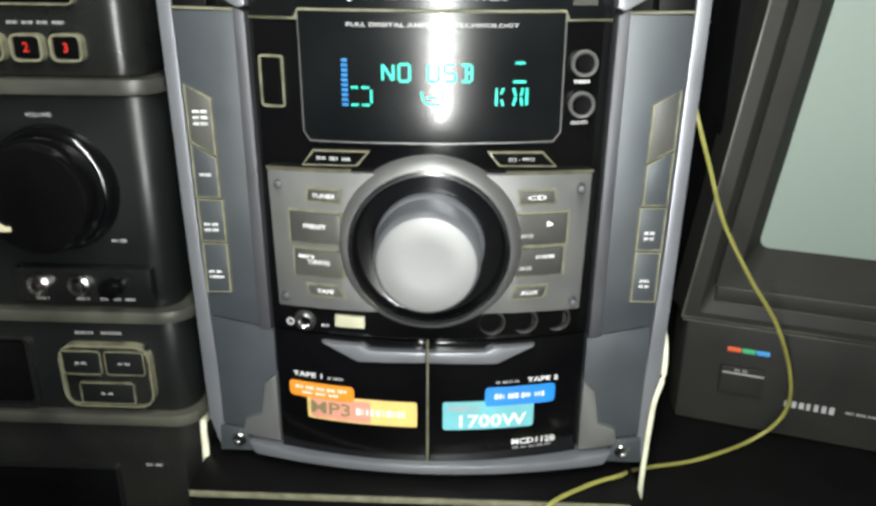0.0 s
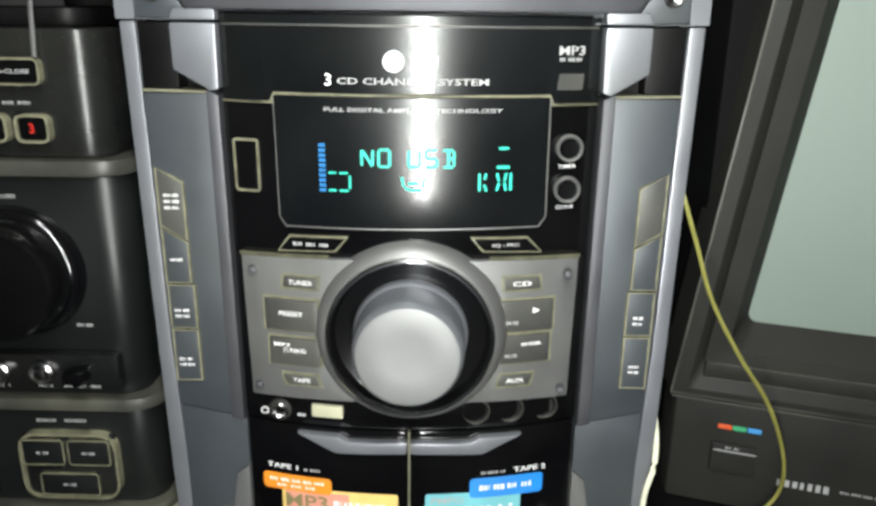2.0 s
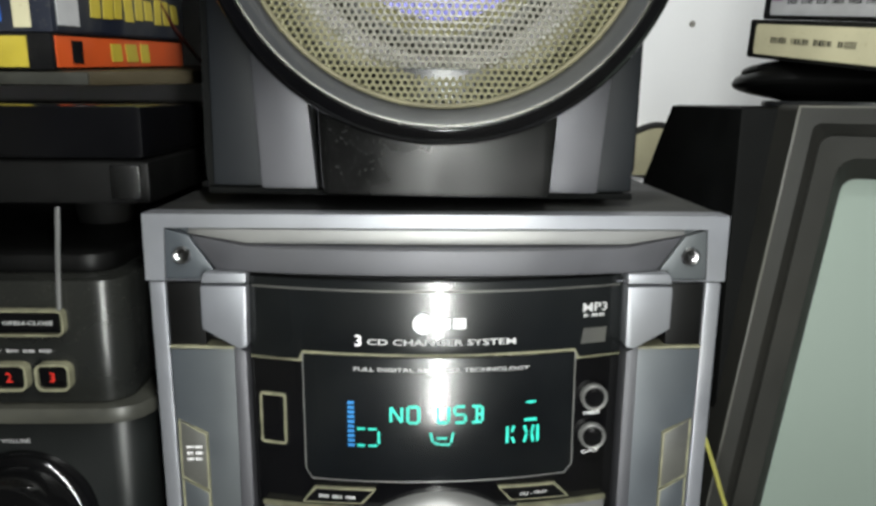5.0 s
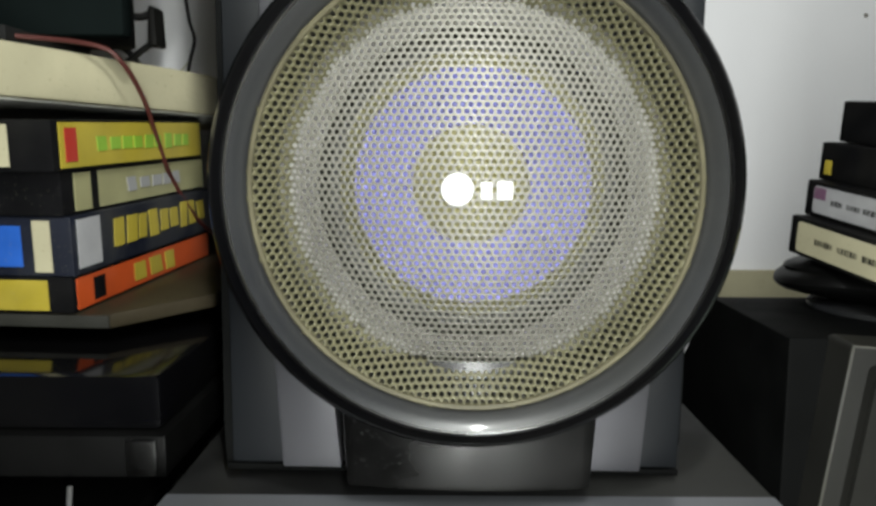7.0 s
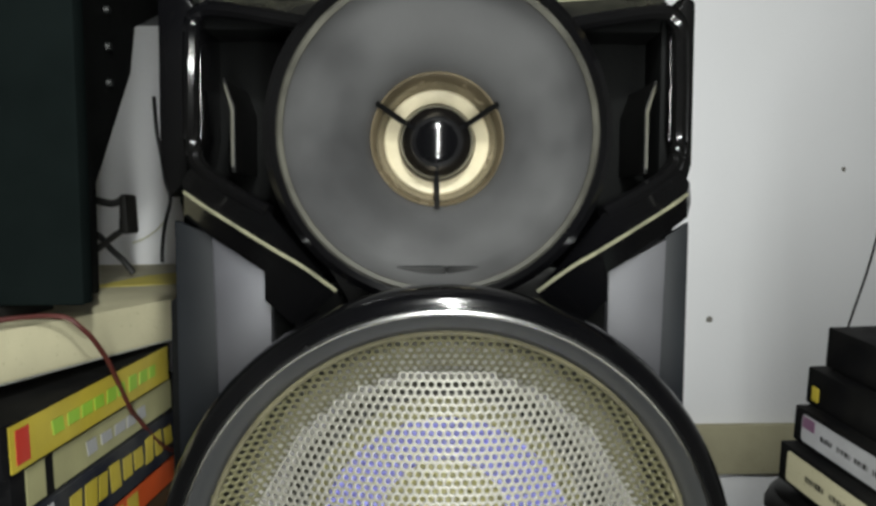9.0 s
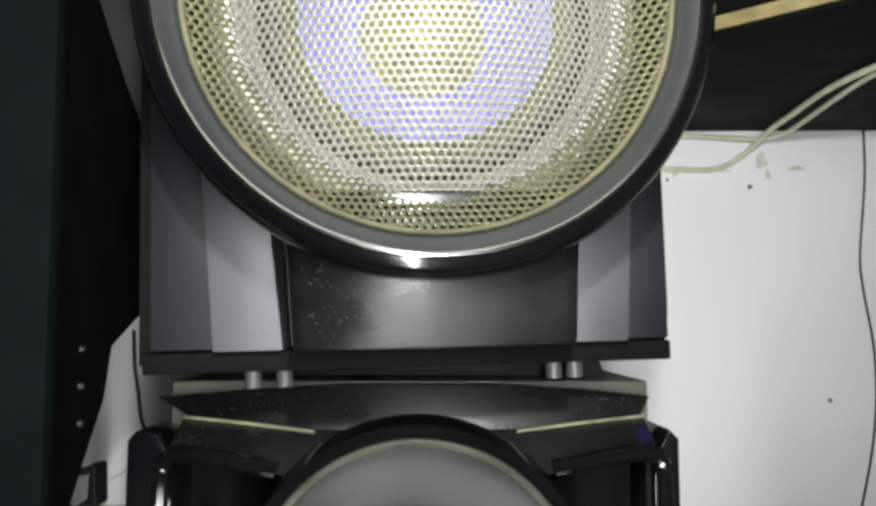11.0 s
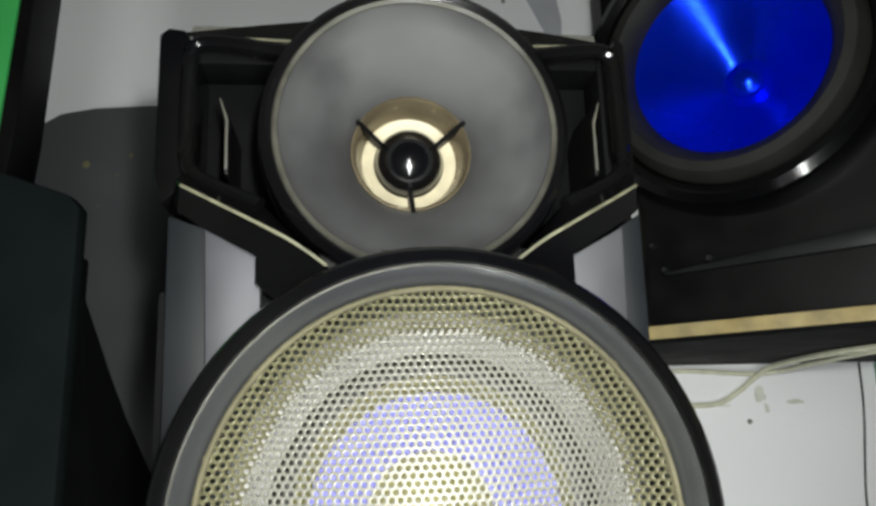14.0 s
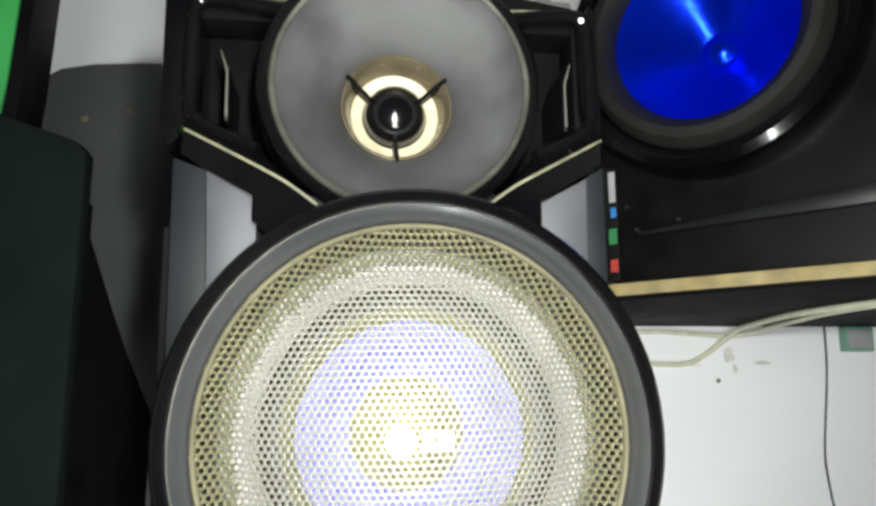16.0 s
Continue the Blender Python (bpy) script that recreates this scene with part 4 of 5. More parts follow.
    basket = part("basket", lathe([(0.0897, -0.0190), (0.0890, -0.0060), (0.0840, -0.0040), (0.0825, 0.0130)], *rx, 72), RUBBER, sp)
    part("roll_surround", lathe([(0.0850, -0.0045), (0.0830, -0.0080), (0.0790, -0.0095), (0.0740, -0.0082), (0.0700, -0.0040), (0.0675, -0.0010)], *rx, 72), CONE_PALE, sp, "pale roll surround")
    part("cone", lathe([(0.0677, -0.0012), (0.0630, 0.0040), (0.0585, 0.0050)], *rx, 72), CONE, sp, "cone edge with its shade put into a dark tone")
    part("cone_collar", lathe([(0.0587, 0.0049), (0.0550, 0.0030), (0.0514, -0.0010)], *rx, 72), CONE_OLIVE, sp, "cone collar with its lit tone put into olive")
    part("inner_cone", lathe([(0.0516, -0.0011), (0.0500, 0.0000), (0.0390, 0.0105), (0.0272, 0.0195)], *rx, 72), CONE_BLUE, sp, "lavender silver inner cone")
    part("dust_cap", lathe([(0.0275, 0.0197), (0.0250, 0.0168), (0.0160, 0.0128), (0.0080, 0.0110), (0, 0.0106)], *rx, 48), CAP, sp, "olive gold dust cap")
    # horn
    H = (-0.0037, 0.2948)
    part("horn_ring", lathe([(0.0700, 0.0138), (0.0697, 0.0020), (0.0682, -0.0060), (0.0655, -0.0085), (0.0630, -0.0070)], *H, 96), BLACK_GLOSS, sp, "glossy black horn ring")
    part("horn_lip", lathe([(0.0629, -0.0070), (0.0620, -0.0080), (0.0604, -0.0068), (0.0599, -0.0040)], *H, 96), LIP, sp, "dusty lip")
    part("horn", lathe([(0.0602, -0.0060), (0.0588, -0.0030), (0.0535, 0.0025), (0.0450, 0.0085), (0.0375, 0.0150), (0.0325, 0.0205), (0.0290, 0.0255), (0.0284, 0.0285)], *H, 96), HORN, sp, "dusty grey horn flare")
    part("throat_wall", lathe([(0.0289, 0.0252), (0.0281, 0.0246), (0.0270, 0.0265), (0.0255, 0.0335), (0.0236, 0.0405)], *H, 48), GOLD, sp, "brassy throat wall")
    part("ivory_ring", lathe([(0.0238, 0.0408), (0.0228, 0.0400), (0.0178, 0.0425), (0.0170, 0.0440), (0.0168, 0.0500)], *H, 48), IVORY, sp, "ivory throat ring")
    part("tweeter_dome", lathe([(0.0167, 0.0500), (0.0166, 0.0400), (0.0156, 0.0350), (0.0120, 0.0308), (0.0062, 0.0282), (0, 0.0274)], *H, 40), BLACK_GLOSS, sp, "black tweeter dome")
    for a in (-90, 30, 150):
        u = Vector((math.cos(radians(a)), 0, math.sin(radians(a))))
        w = Vector((-u.z, 0, u.x)) * 0.0011
        bm = bmesh.new()
        quad = [(0.0140, 0.0370), (0.0262, 0.0250), (0.0300, 0.0225), (0.0290, 0.0310), (0.0150, 0.0425)]
        lo, hi = ([bm.verts.new((H[0] + r * u.x + k * w.x, y, H[1] + r * u.z + k * w.z)) for r, y in quad] for k in (-1, 1))
        bm.faces.new(lo)
        bm.faces.new(hi[::-1])
        for i in range(5):
            bm.faces.new((lo[i], hi[i], hi[(i + 1) % 5], lo[(i + 1) % 5]))
        part("strut", bm, BLACK_SATIN, sp)
    return sp


loudspeaker(pose(0.0011, 0.0170, 0.3245, -0.02, 0.75, 0.35), "black and silver loudspeaker standing on the music centre", -0.0065, -0.0116)
loudspeaker(pose(0.0091, 0.0189, 0.7193, 0.38, -0.78, 4.43), "black and silver loudspeaker stacked on another loudspeaker", -0.0112, -0.0207)

# ---- stacked hi-fi on the left ----
SX, SR = -0.50, -0.150          # far and near side of the stack


def hifi_front(x1, z0, z1, y0=0.02, depth=0.30, r=0.016):
    """A moulded black body with a well rounded right front edge."""
    pts = [(SX, y0 + depth), (SX, y0)]
    pts += [(x1 - r + r * math.sin(radians(a)), y0 + r - r * math.cos(radians(a))) for a in range(0, 91, 15)]
    pts += [(x1, y0 + depth)]
    return prism(pts, z0, z1, 0.0025, None, "z")


MOULD = mat("moulded_black", (0.006, 0.0065, 0.0065), 0.26, 0, 0.2, 20, 0.03, 700, dust=0.04, spec=0.4)
MOULD_G = mat("moulded_charcoal", (0.0056, 0.0064, 0.0064), 0.34, 0, 0.15, 20, 0.04, 700, dust=0.09, dust_col=(0.04, 0.04, 0.034), spec=0.4)


def ledge(x1, z, y0, parent, h=0.008):
    pts = [(SX, y0 + 0.05), (SX, y0 - 0.006)]
    pts += [(x1 - 0.02 + 0.02 * math.sin(radians(a)), y0 + 0.014 - 0.02 * math.cos(radians(a))) for a in range(0, 91, 18)]
    pts += [(x1, y0 + 0.05)]
    return part("ledge", prism(pts, z, z + h, 0.002, None, "z"), LEDGE, parent, "worn grey ledge")


deck = thing("cassette_deck", pose(0, 0, 0), "black cassette deck at the bottom of the hi-fi stack", "hi-fi")
part("body", hifi_front(-0.147, -0.125, -0.0085), MOULD, deck)
part("window", box(-0.40, -0.206, 0.0175, 0.0215, -0.105, -0.044, 0.002), BLACK_GLOSS, deck)
part("window_rim", rim(-0.402, -0.204, -0.107, -0.042, 0.004, 0.0016, 0.0165, 0.0215), MOULD_G, deck)
part("print", bars(-0.186, -0.174, -0.041, 0.0194, 0.0022, 2), GREY_INK, deck)
equaliser = thing("surround_unit", pose(0, 0, 0), "black surround unit with an oval key pad", "hi-fi")
part("body", hifi_front(-0.149, 0.0005, 0.0640), MOULD_G, equaliser)
ledge(-0.143, -0.0080, 0.02, equaliser)
part("window", box(-0.42, -0.252, 0.0175, 0.0215, 0.006, 0.049, 0.002), BLACK_GLOSS, equaliser)
part("window_rim", rim(-0.425, -0.247, 0.002, 0.053, 0.006, 0.0018, 0.0165, 0.0215), MOULD, equaliser)
pad = part("key_pad", box(-0.2270, -0.1725, 0.0150, 0.0215, 0.0075, 0.0480, 0.004), MOULD, equaliser)
part("pad_rim", rim(-0.2285, -0.1710, 0.0060, 0.0495, 0.010, 0.0014, 0.0140, 0.0200), DUST_LINE, pad, "dusty outline")
for x0, x1, z0, z1, w in ((-0.2255, -0.2010, 0.0300, 0.0465, 1), (-0.1985, -0.1740, 0.0300, 0.0465, 1), (-0.2170, -0.1825, 0.0095, 0.0245, 1)):
    key = part("key", box(x0, x1, 0.0125, 0.0160, z0, z1, 0.0012), MOULD_G, pad)
    part("key_rim", rim(x0, x1, z0, z1, 0.002, 0.0006, 0.0122, 0.0150), DUST_LINE, key)
    part("print", bars((x0 + x1) / 2 - 0.004, (x0 + x1) / 2 + 0.004, (z0 + z1) / 2, 0.0120, 0.0018, 2), GREY_INK, key)
part("print", bars(-0.2190, -0.1860, 0.0555, 0.0195, 0.0022, 2), GREY_INK, equaliser)
amp = thing("amplifier", pose(0, 0, 0), "black amplifier with a big volume knob and jack sockets", "hi-fi")
part("body", hifi_front(-0.152, 0.0730, 0.2010), MOULD_G, amp)
ledge(-0.143, 0.0645, 0.02, amp)
vol = part("volume_knob", lathe([(0.0370, 0.0195), (0.0365, 0.0150), (0.0345, 0.0120), (0.0325, 0.0110), (0.0315, -0.0040), (0.0295, -0.0075), (0.0200, -0.0088), (0, -0.0092)], -0.2135, 0.1480, 64), BLACK_GLOSS, amp, "large black volume knob")
part("pointer", prism([(-0.2320, 0.1315), (-0.2300, 0.1340), (-0.2370 + 0.004, 0.1300 + 0.006), (-0.2350, 0.1320)], -0.0096, -0.006, 0), CREAM, vol, "cream pointer")
part("pointer", box(-0.2345, -0.2265, -0.0098, -0.006, 0.1308, 0.1338, 0.0008), CREAM, vol, "cream pointer")
part("print", lettering("VOLUME", -0.2165, 0.1900, 0.0194, 0.0022, 0.0150), GREY_INK, amp)
part("print", bars(-0.2385, -0.2300, 0.1105, 0.0194, 0.0018, 2), GREY_INK, amp)
part("print", bars(-0.1860, -0.1760, 0.1165, 0.0194, 0.0018, 2), GREY_INK, amp)
shelf_strip = part("jack_strip", box(-0.2450, -0.1620, 0.0120, 0.0215, 0.0790, 0.1015, 0.004), MOULD, amp)
for i, x in enumerate((-0.2290, -0.2045)):
    j = part("jack", lathe([(0.0068, 0.0125), (0.0066, 0.0085), (0.0052, 0.0075), (0.0046, 0.0085), (0.0040, 0.0130), (0, 0.0130)], x, 0.0915, 24), CHROME, shelf_strip, "chrome jack socket")
    part("plug", disc(0.0032, 0.0040, 0.0120, x + 0.0012, 0.0920, 0.0006, 16), CHROME, j)
    part("print", lettering("MIC %d" % (i + 1), x, 0.0822, 0.0117, 0.0018, 0.0080), GREY_INK, shelf_strip)
mk = part("mic_level", box(-0.1890, -0.1770, -0.0010, 0.0125, 0.0885, 0.0960, 0.003), BLACK_GLOSS, shelf_strip)
part("cap", disc(0.0042, -0.0018, 0.0015, -0.1800, 0.0925, 0.0008, 18), BLACK_GLOSS, mk)
part("print", bars(-0.1945, -0.1720, 0.0822, 0.0117, 0.0018, 3), GREY_INK, shelf_strip)
cdp = thing("disc_player", pose(0, 0, 0), "black disc player with red lit number keys", "hi-fi")
part("body", hifi_front(-0.157, 0.2105, 0.2760), MOULD, cdp)
ledge(-0.147, 0.2015, 0.02, cdp, 0.0088)
part("top_body", hifi_front(-0.168, 0.2762, 0.2860, 0.035), BLACK_SATIN, cdp)
for i, x in enumerate((-0.2350, -0.2138, -0.1922)):
    key = part("number_key", box(x - 0.0075, x + 0.0075, 0.0150, 0.0215, 0.2205, 0.2325, 0.0025), BLACK_GLOSS, cdp)
    part("key_rim", rim(x - 0.0088, x + 0.0088, 0.2192, 0.2338, 0.004, 0.0013, 0.0145, 0.0205), DUST_LINE, key)
    part("digit", lettering(str(i + 1), x, 0.2268, 0.0146, 0.0052), RED_GLOW, key, "lit red digit")
part("print", bars(-0.2250, -0.1920, 0.2392, 0.0194, 0.0018, 4), GREY_INK, cdp)
slot = part("open_key", box(-0.2600, -0.1860, 0.0155, 0.0215, 0.2495, 0.2605, 0.002), BLACK_GLOSS, cdp)
part("print", lettering("OPEN-CLOSE", -0.2020, 0.2552, 0.0152, 0.0022, 0.0250), GREY_INK, slot)
part("key_rim", rim(-0.2615, -0.1845, 0.2482, 0.2618, 0.0035, 0.0010, 0.0150, 0.0200), DUST_LINE, slot)
tt = thing("record_player", pose(0, 0, 0), "black record player with a closed smoked lid", "record player")
part("plinth", box(-0.52, -0.1420, 0.030, 0.33, 0.3130, 0.3345, 0.003), BLACK_SATIN, tt)
part("lid", box(-0.515, -0.1460, 0.036, 0.325, 0.3347, 0.3620, 0.004), BLACK_GLOSS, tt, "smoked lid")
for x, y in ((-0.21, 0.14), (-0.21, 0.30), (-0.47, 0.06), (-0.47, 0.30)):
    bm = bmesh.new()
    bmesh.ops.create_cone(bm, cap_ends=True, segments=24, radius1=0.016, radius2=0.020, depth=0.0268, matrix=Matrix.Translation((x, y, 0.2995)))
    part("foot", bevel(bm, 0.002), RUBBER, tt)
part("hinge", box(-0.1600, -0.1455, 0.026, 0.034, 0.3160, 0.3330, 0.001), CHROME, tt, "small metal catch")
single("metal_rod", tube([(-0.1864, 0.0165, 0.262), (-0.1858, 0.0185, 0.285), (-0.1848, 0.0215, 0.3128)], 0.0013), PLATE, "thin metal rod leaning on the disc player", "rod")

# ---- shelf with video tapes ----
low = thing("shelf", pose(0, 0, 0), "thin worn shelf board holding video tapes", "shelf")
part("board", prism([(-0.60, 0.095), (-0.200, 0.095), (-0.162, 0.150), (-0.162, 0.598), (-0.60, 0.598)], 0.3680, 0.3765, 0.002, None, "z"), SHELF_WOOD, low)
part("worn_edge", box(-0.60, -0.2005, 0.0930, 0.0949, 0.3688, 0.3758, 0.0005), LEDGE, low, "worn front edge")
high = thing("shelf", pose(0, 0, 0), "thick cream shelf board fixed to the wall", "shelf")
part("board", prism([(-0.70, 0.02), (-0.262, 0.02), (-0.185, 0.262), (-0.185, 0.598), (-0.70, 0.598)], 0.4975, 0.5268, 0.003, None, "z"), CREAM, high)
part("yellow_stain", prism([(-0.285, 0.33), (-0.215, 0.36), (-0.195, 0.45), (-0.23, 0.52), (-0.275, 0.44)], 0.5269, 0.5274, 0, None, "z"), paint("yellow_stain", (0.52, 0.44, 0.08), 0.7), high, "yellow stain")

SLOPE = Matrix.Translation((-0.210, 0.092, 0.3800)) @ pose(0, 0, 0, 2.4, 0, -5.0) @ Matrix.Translation((0.216, -0.092, -0.3768))
low.matrix_world = SLOPE

INK_Y, INK_G, INK_O, INK_B = paint("yellow_card", (0.36, 0.285, 0.03)), paint("pale_card", (0.26, 0.25, 0.13)), paint("orange_card", (0.42, 0.06, 0.01)), paint("blue_card", (0.015, 0.09, 0.40))
NAVY, CARD_W, TAPE_K, GREEN_INK = paint("navy_card", (0.004, 0.006, 0.014)), paint("white_card", (0.32, 0.32, 0.33)), mat("black_sleeve", (0.005, 0.005, 0.0055), 0.6, 0, 0.2, 50, 0.05, 500, dust=0.03, spec=0.05), paint("green_ink", (0.20, 0.36, 0.03))
RED_INK = paint("red_ink", (0.35, 0.03, 0.02))


def tape(x1, y0, z0, h, length, body, spine, label, width=0.105, inset=0.004):
    """A video tape in its sleeve; the printed spine looks to +x."""
    tp = thing("video_tape", SLOPE, label, "video tape", "video tapes on the shelf")
    part("sleeve", box(x1 - width, x1, y0, y0 + length, z0, z0 + h, 0.0012), body, tp)
    sp = part("spine", prism([(y0 + inset, z0 + 0.0015), (y0 + length - 0.004, z0 + 0.0015), (y0 + length - 0.004, z0 + h - 0.0015), (y0 + inset, z0 + h - 0.0015)], x1, x1 + 0.0006, 0, None, "x"), spine, tp)
    return tp, sp


def spine_marks(parent, x, y0, y1, z, h, n, material, seed=1):
    """Plain bars in the place of print, of uneven height and slant."""
    rnd = random.Random(seed)
    for i in range(n):
        wd = (y1 - y0) / n
        a, b = y0 + wd * i, y0 + wd * (i + rnd.uniform(0.62, 0.86))
        k, sl = (rnd.uniform(0.72, 1.0) if n > 1 else 1.0), (rnd.uniform(-0.12, 0.12) * wd if n > 1 else 0.0)
        z0, z1 = z - h / 2 * k, z + h / 2 * k
        part("print", prism([(a, z0), (b, z0), (b + sl, z1), (a + sl, z1)], x, x + 0.0004, 0, None, "x"), material, parent)


tp, sp = tape(-0.2190, 0.092, 0.3768, 0.0205, 0.190, TAPE_K, INK_O, "black video tape with an orange spine")
spine_marks(sp, -0.2182, 0.160, 0.225, 0.3870, 0.013, 3, INK_Y, 3)
spine_marks(sp, -0.2182, 0.112, 0.130, 0.3870, 0.013, 1, TAPE_K, 3)
part("front_label", box(-0.29, -0.233, 0.0913, 0.0919, 0.3785, 0.3955, 0), INK_Y, tp, "yellow end label")
tp, sp = tape(-0.2170, 0.092, 0.3976, 0.0330, 0.190, NAVY, NAVY, "dark blue video tape with yellow lettering")
spine_marks(sp, -0.2162, 0.134, 0.272, 0.4160, 0.018, 9, INK_Y, 5)
spine_marks(sp, -0.2162, 0.096, 0.125, 0.4150, 0.027, 1, CARD_W, 6)
part("front_label", box(-0.239, -0.229, 0.0913, 0.0919, 0.4000, 0.4285, 0), CREAM, tp, "cream end label")
part("front_label", box(-0.272, -0.246, 0.0913, 0.0919, 0.4030, 0.4255, 0), INK_B, tp, "blue end label")
tp, sp = tape(-0.2195, 0.090, 0.4310, 0.0240, 0.190, TAPE_K, INK_G, "black video tape with a pale yellow spine", inset=0.012)
spine_marks(sp, -0.2187, 0.118, 0.126, 0.4430, 0.021, 1, TAPE_K, 2)
spine_marks(sp, -0.2187, 0.160, 0.240, 0.4430, 0.009, 5, GREY_INK, 8)
tp, sp = tape(-0.2160, 0.080, 0.4554, 0.0270, 0.190, TAPE_K, INK_Y, "black video tape with a bright yellow spine", inset=0.006)
spine_marks(sp, -0.2152, 0.090, 0.103, 0.4690, 0.018, 1, RED_INK, 2)
spine_marks(sp, -0.2152, 0.122, 0.249, 0.4690, 0.010, 9, GREEN_INK, 9)
part("front_label", box(-0.300, -0.240, 0.0793, 0.0799, 0.4580, 0.4800, 0), CREAM, tp, "cream end label")
for i, (x, y, h, c) in enumerate(((-0.196, 0.330, 0.082, INK_G), (-0.205, 0.345, 0.10, TAPE_K), (-0.186, 0.36, 0.088, CARD_W))):
    single("booklet", box(x - 0.004, x + 0.004, y, y + 0.13, 0.3768, 0.3768 + h, 0.001), c, "thin upright booklet on the shelf", "book", "", "booklets", SLOPE)
# added pale sheet: the lit underside of the board put into a colour
part("lath", prism([(-0.70, 0.0235), (-0.2645, 0.0235), (-0.1885, 0.2635), (-0.1885, 0.40), (-0.70, 0.40)], 0.4960, 0.4973, 0.0004, None, "z"), paint("lit_underside_tone", (0.40, 0.40, 0.36)), high, "pale strip painted as the board's lit underside")
single("red_wire", tube([(-0.60, 0.05, 0.5300), (-0.34, 0.060, 0.5300), (-0.262, 0.105, 0.5305), (-0.226, 0.140, 0.5300), (-0.2140, 0.150, 0.5210), (-0.2090, 0.1660, 0.5026), (-0.2095, 0.1827, 0.4849), (-0.2100, 0.2031, 0.4607), (-0.2110, 0.2227, 0.4458), (-0.206, 0.250, 0.420), (-0.200, 0.300, 0.395), (-0.194, 0.325, 0.379)], 0.0015), CABLE_R, "dark red wire hanging over the shelf edge", "wire", "", "", pose(0.010, 0, 0.001))
plug = thing("power_plug", pose(0, 0, 0), "black plug and looped cord by the wall", "plug")
part("plug_body", prism([(-0.2870, 0.5690), (-0.2775, 0.5680), (-0.2790, 0.6040), (-0.2850, 0.6050)], 0.405, 0.432, 0.003), RUBBER, plug)
part("cord", tube([(-0.345, 0.41, 0.606), (-0.3158, 0.42, 0.6001), (-0.2972, 0.42, 0.5965), (-0.2830, 0.42, 0.6020)], 0.0036), CABLE_K, plug)
part("cord", tube([(-0.2840, 0.42, 0.5705), (-0.2905, 0.42, 0.5702), (-0.3050, 0.42, 0.5600), (-0.3184, 0.42, 0.5510), (-0.345, 0.41, 0.5400)], 0.0030), CABLE_K, plug)
part("cord", tube([(-0.340, 0.425, 0.5800), (-0.3159, 0.428, 0.5672), (-0.3040, 0.428, 0.5540), (-0.2919, 0.428, 0.5423), (-0.284, 0.43, 0.5302)], 0.0030), CABLE_K, plug)
single("thin_wire", tube([(-0.320, 0.598, 0.720), (-0.3177, 0.598, 0.6794), (-0.3130, 0.597, 0.6513), (-0.3096, 0.598, 0.6230), (-0.3045, 0.598, 0.6022), (-0.3110, 0.597, 0.575), (-0.3154, 0.598, 0.5488), (-0.3154, 0.596, 0.5290)], 0.0022), CABLE_K, "black wire hanging down the wall to the shelf", "wire")
single("thin_wire", tube([(-0.3090, 0.597, 0.580), (-0.322, 0.597, 0.566), (-0.338, 0.597, 0.556), (-0.350, 0.597, 0.552)], 0.0010), CABLE_W, "thin pale wire on the wall", "wire")

# ---- tall dark loudspeaker and green box on the left ----
tall = thing("tall_speaker", pose(0, 0, 0), "tall dark slate loudspeaker with shaped sides", "speaker")
part("front", prism([(-0.48, 0.5365), (-0.1980, 0.5365), (-0.1980, 1.0180), (-0.2050, 1.0260), (-0.3000, 1.0600), (-0.48, 1.0600)], 0.140, 0.154, 0.003), SLATE, tall)
part("side_cheek", prism([(0.154, 0.545), (0.160, 0.600), (0.222, 0.680), (0.232, 0.712), (0.310, 0.745), (0.310, 0.850), (0.245, 0.895), (0.212, 0.922), (0.160, 0.968), (0.154, 0.985)], -0.216, -0.1990, 0.002, None, "x"), BLACK_MATT, tall)
part("body", box(-0.475, -0.2165, 0.1545, 0.205, 0.5365, 1.000, 0.003), BLACK_MATT, tall)
part("foot", box(-0.46, -0.245, 0.10, 0.20, 0.5270, 0.5362, 0.001), RUBBER, tall)
for z in (0.668, 0.690, 0.712):
    bm = bmesh.new()
    bmesh.ops.create_cone(bm, cap_ends=True, segments=12, radius1=0.003, radius2=0.0022, depth=0.0030, matrix=Matrix.Translation((-0.1978, 0.185, z)) @ Matrix.Rotation(math.pi / 2, 4, "Y"))
    part("screw", bm, MOULD_G, tall)
green = thing("box", pose(0.006, 0, 0), "green box with a black border standing on the tall speaker", "box")
part("carton", prism([(-0.48, 1.0005), (-0.287, 1.0005), (-0.279, 1.09), (-0.2745, 1.214), (-0.2800, 1.229), (-0.3100, 1.2560), (-0.48, 1.40)], 0.2000, 0.2400, 0.002), BLACK_SATIN, green)
part("face", prism([(-0.475, 1.006), (-0.297, 1.006), (-0.2890, 1.085), (-0.2830, 1.205), (-0.2865, 1.221), (-0.3160, 1.2470), (-0.475, 1.38)], 0.1965, 0.1999, 0.001), GREEN, green, "green face")

# ---- television ----
tv = thing("television", pose(0, 0, 0), "dark grey tube television with a blank screen", "television")


def lean(bm):
    for v in bm.verts:
        v.co.x += 0.116 * (v.co.z - 0.06)
    return bm


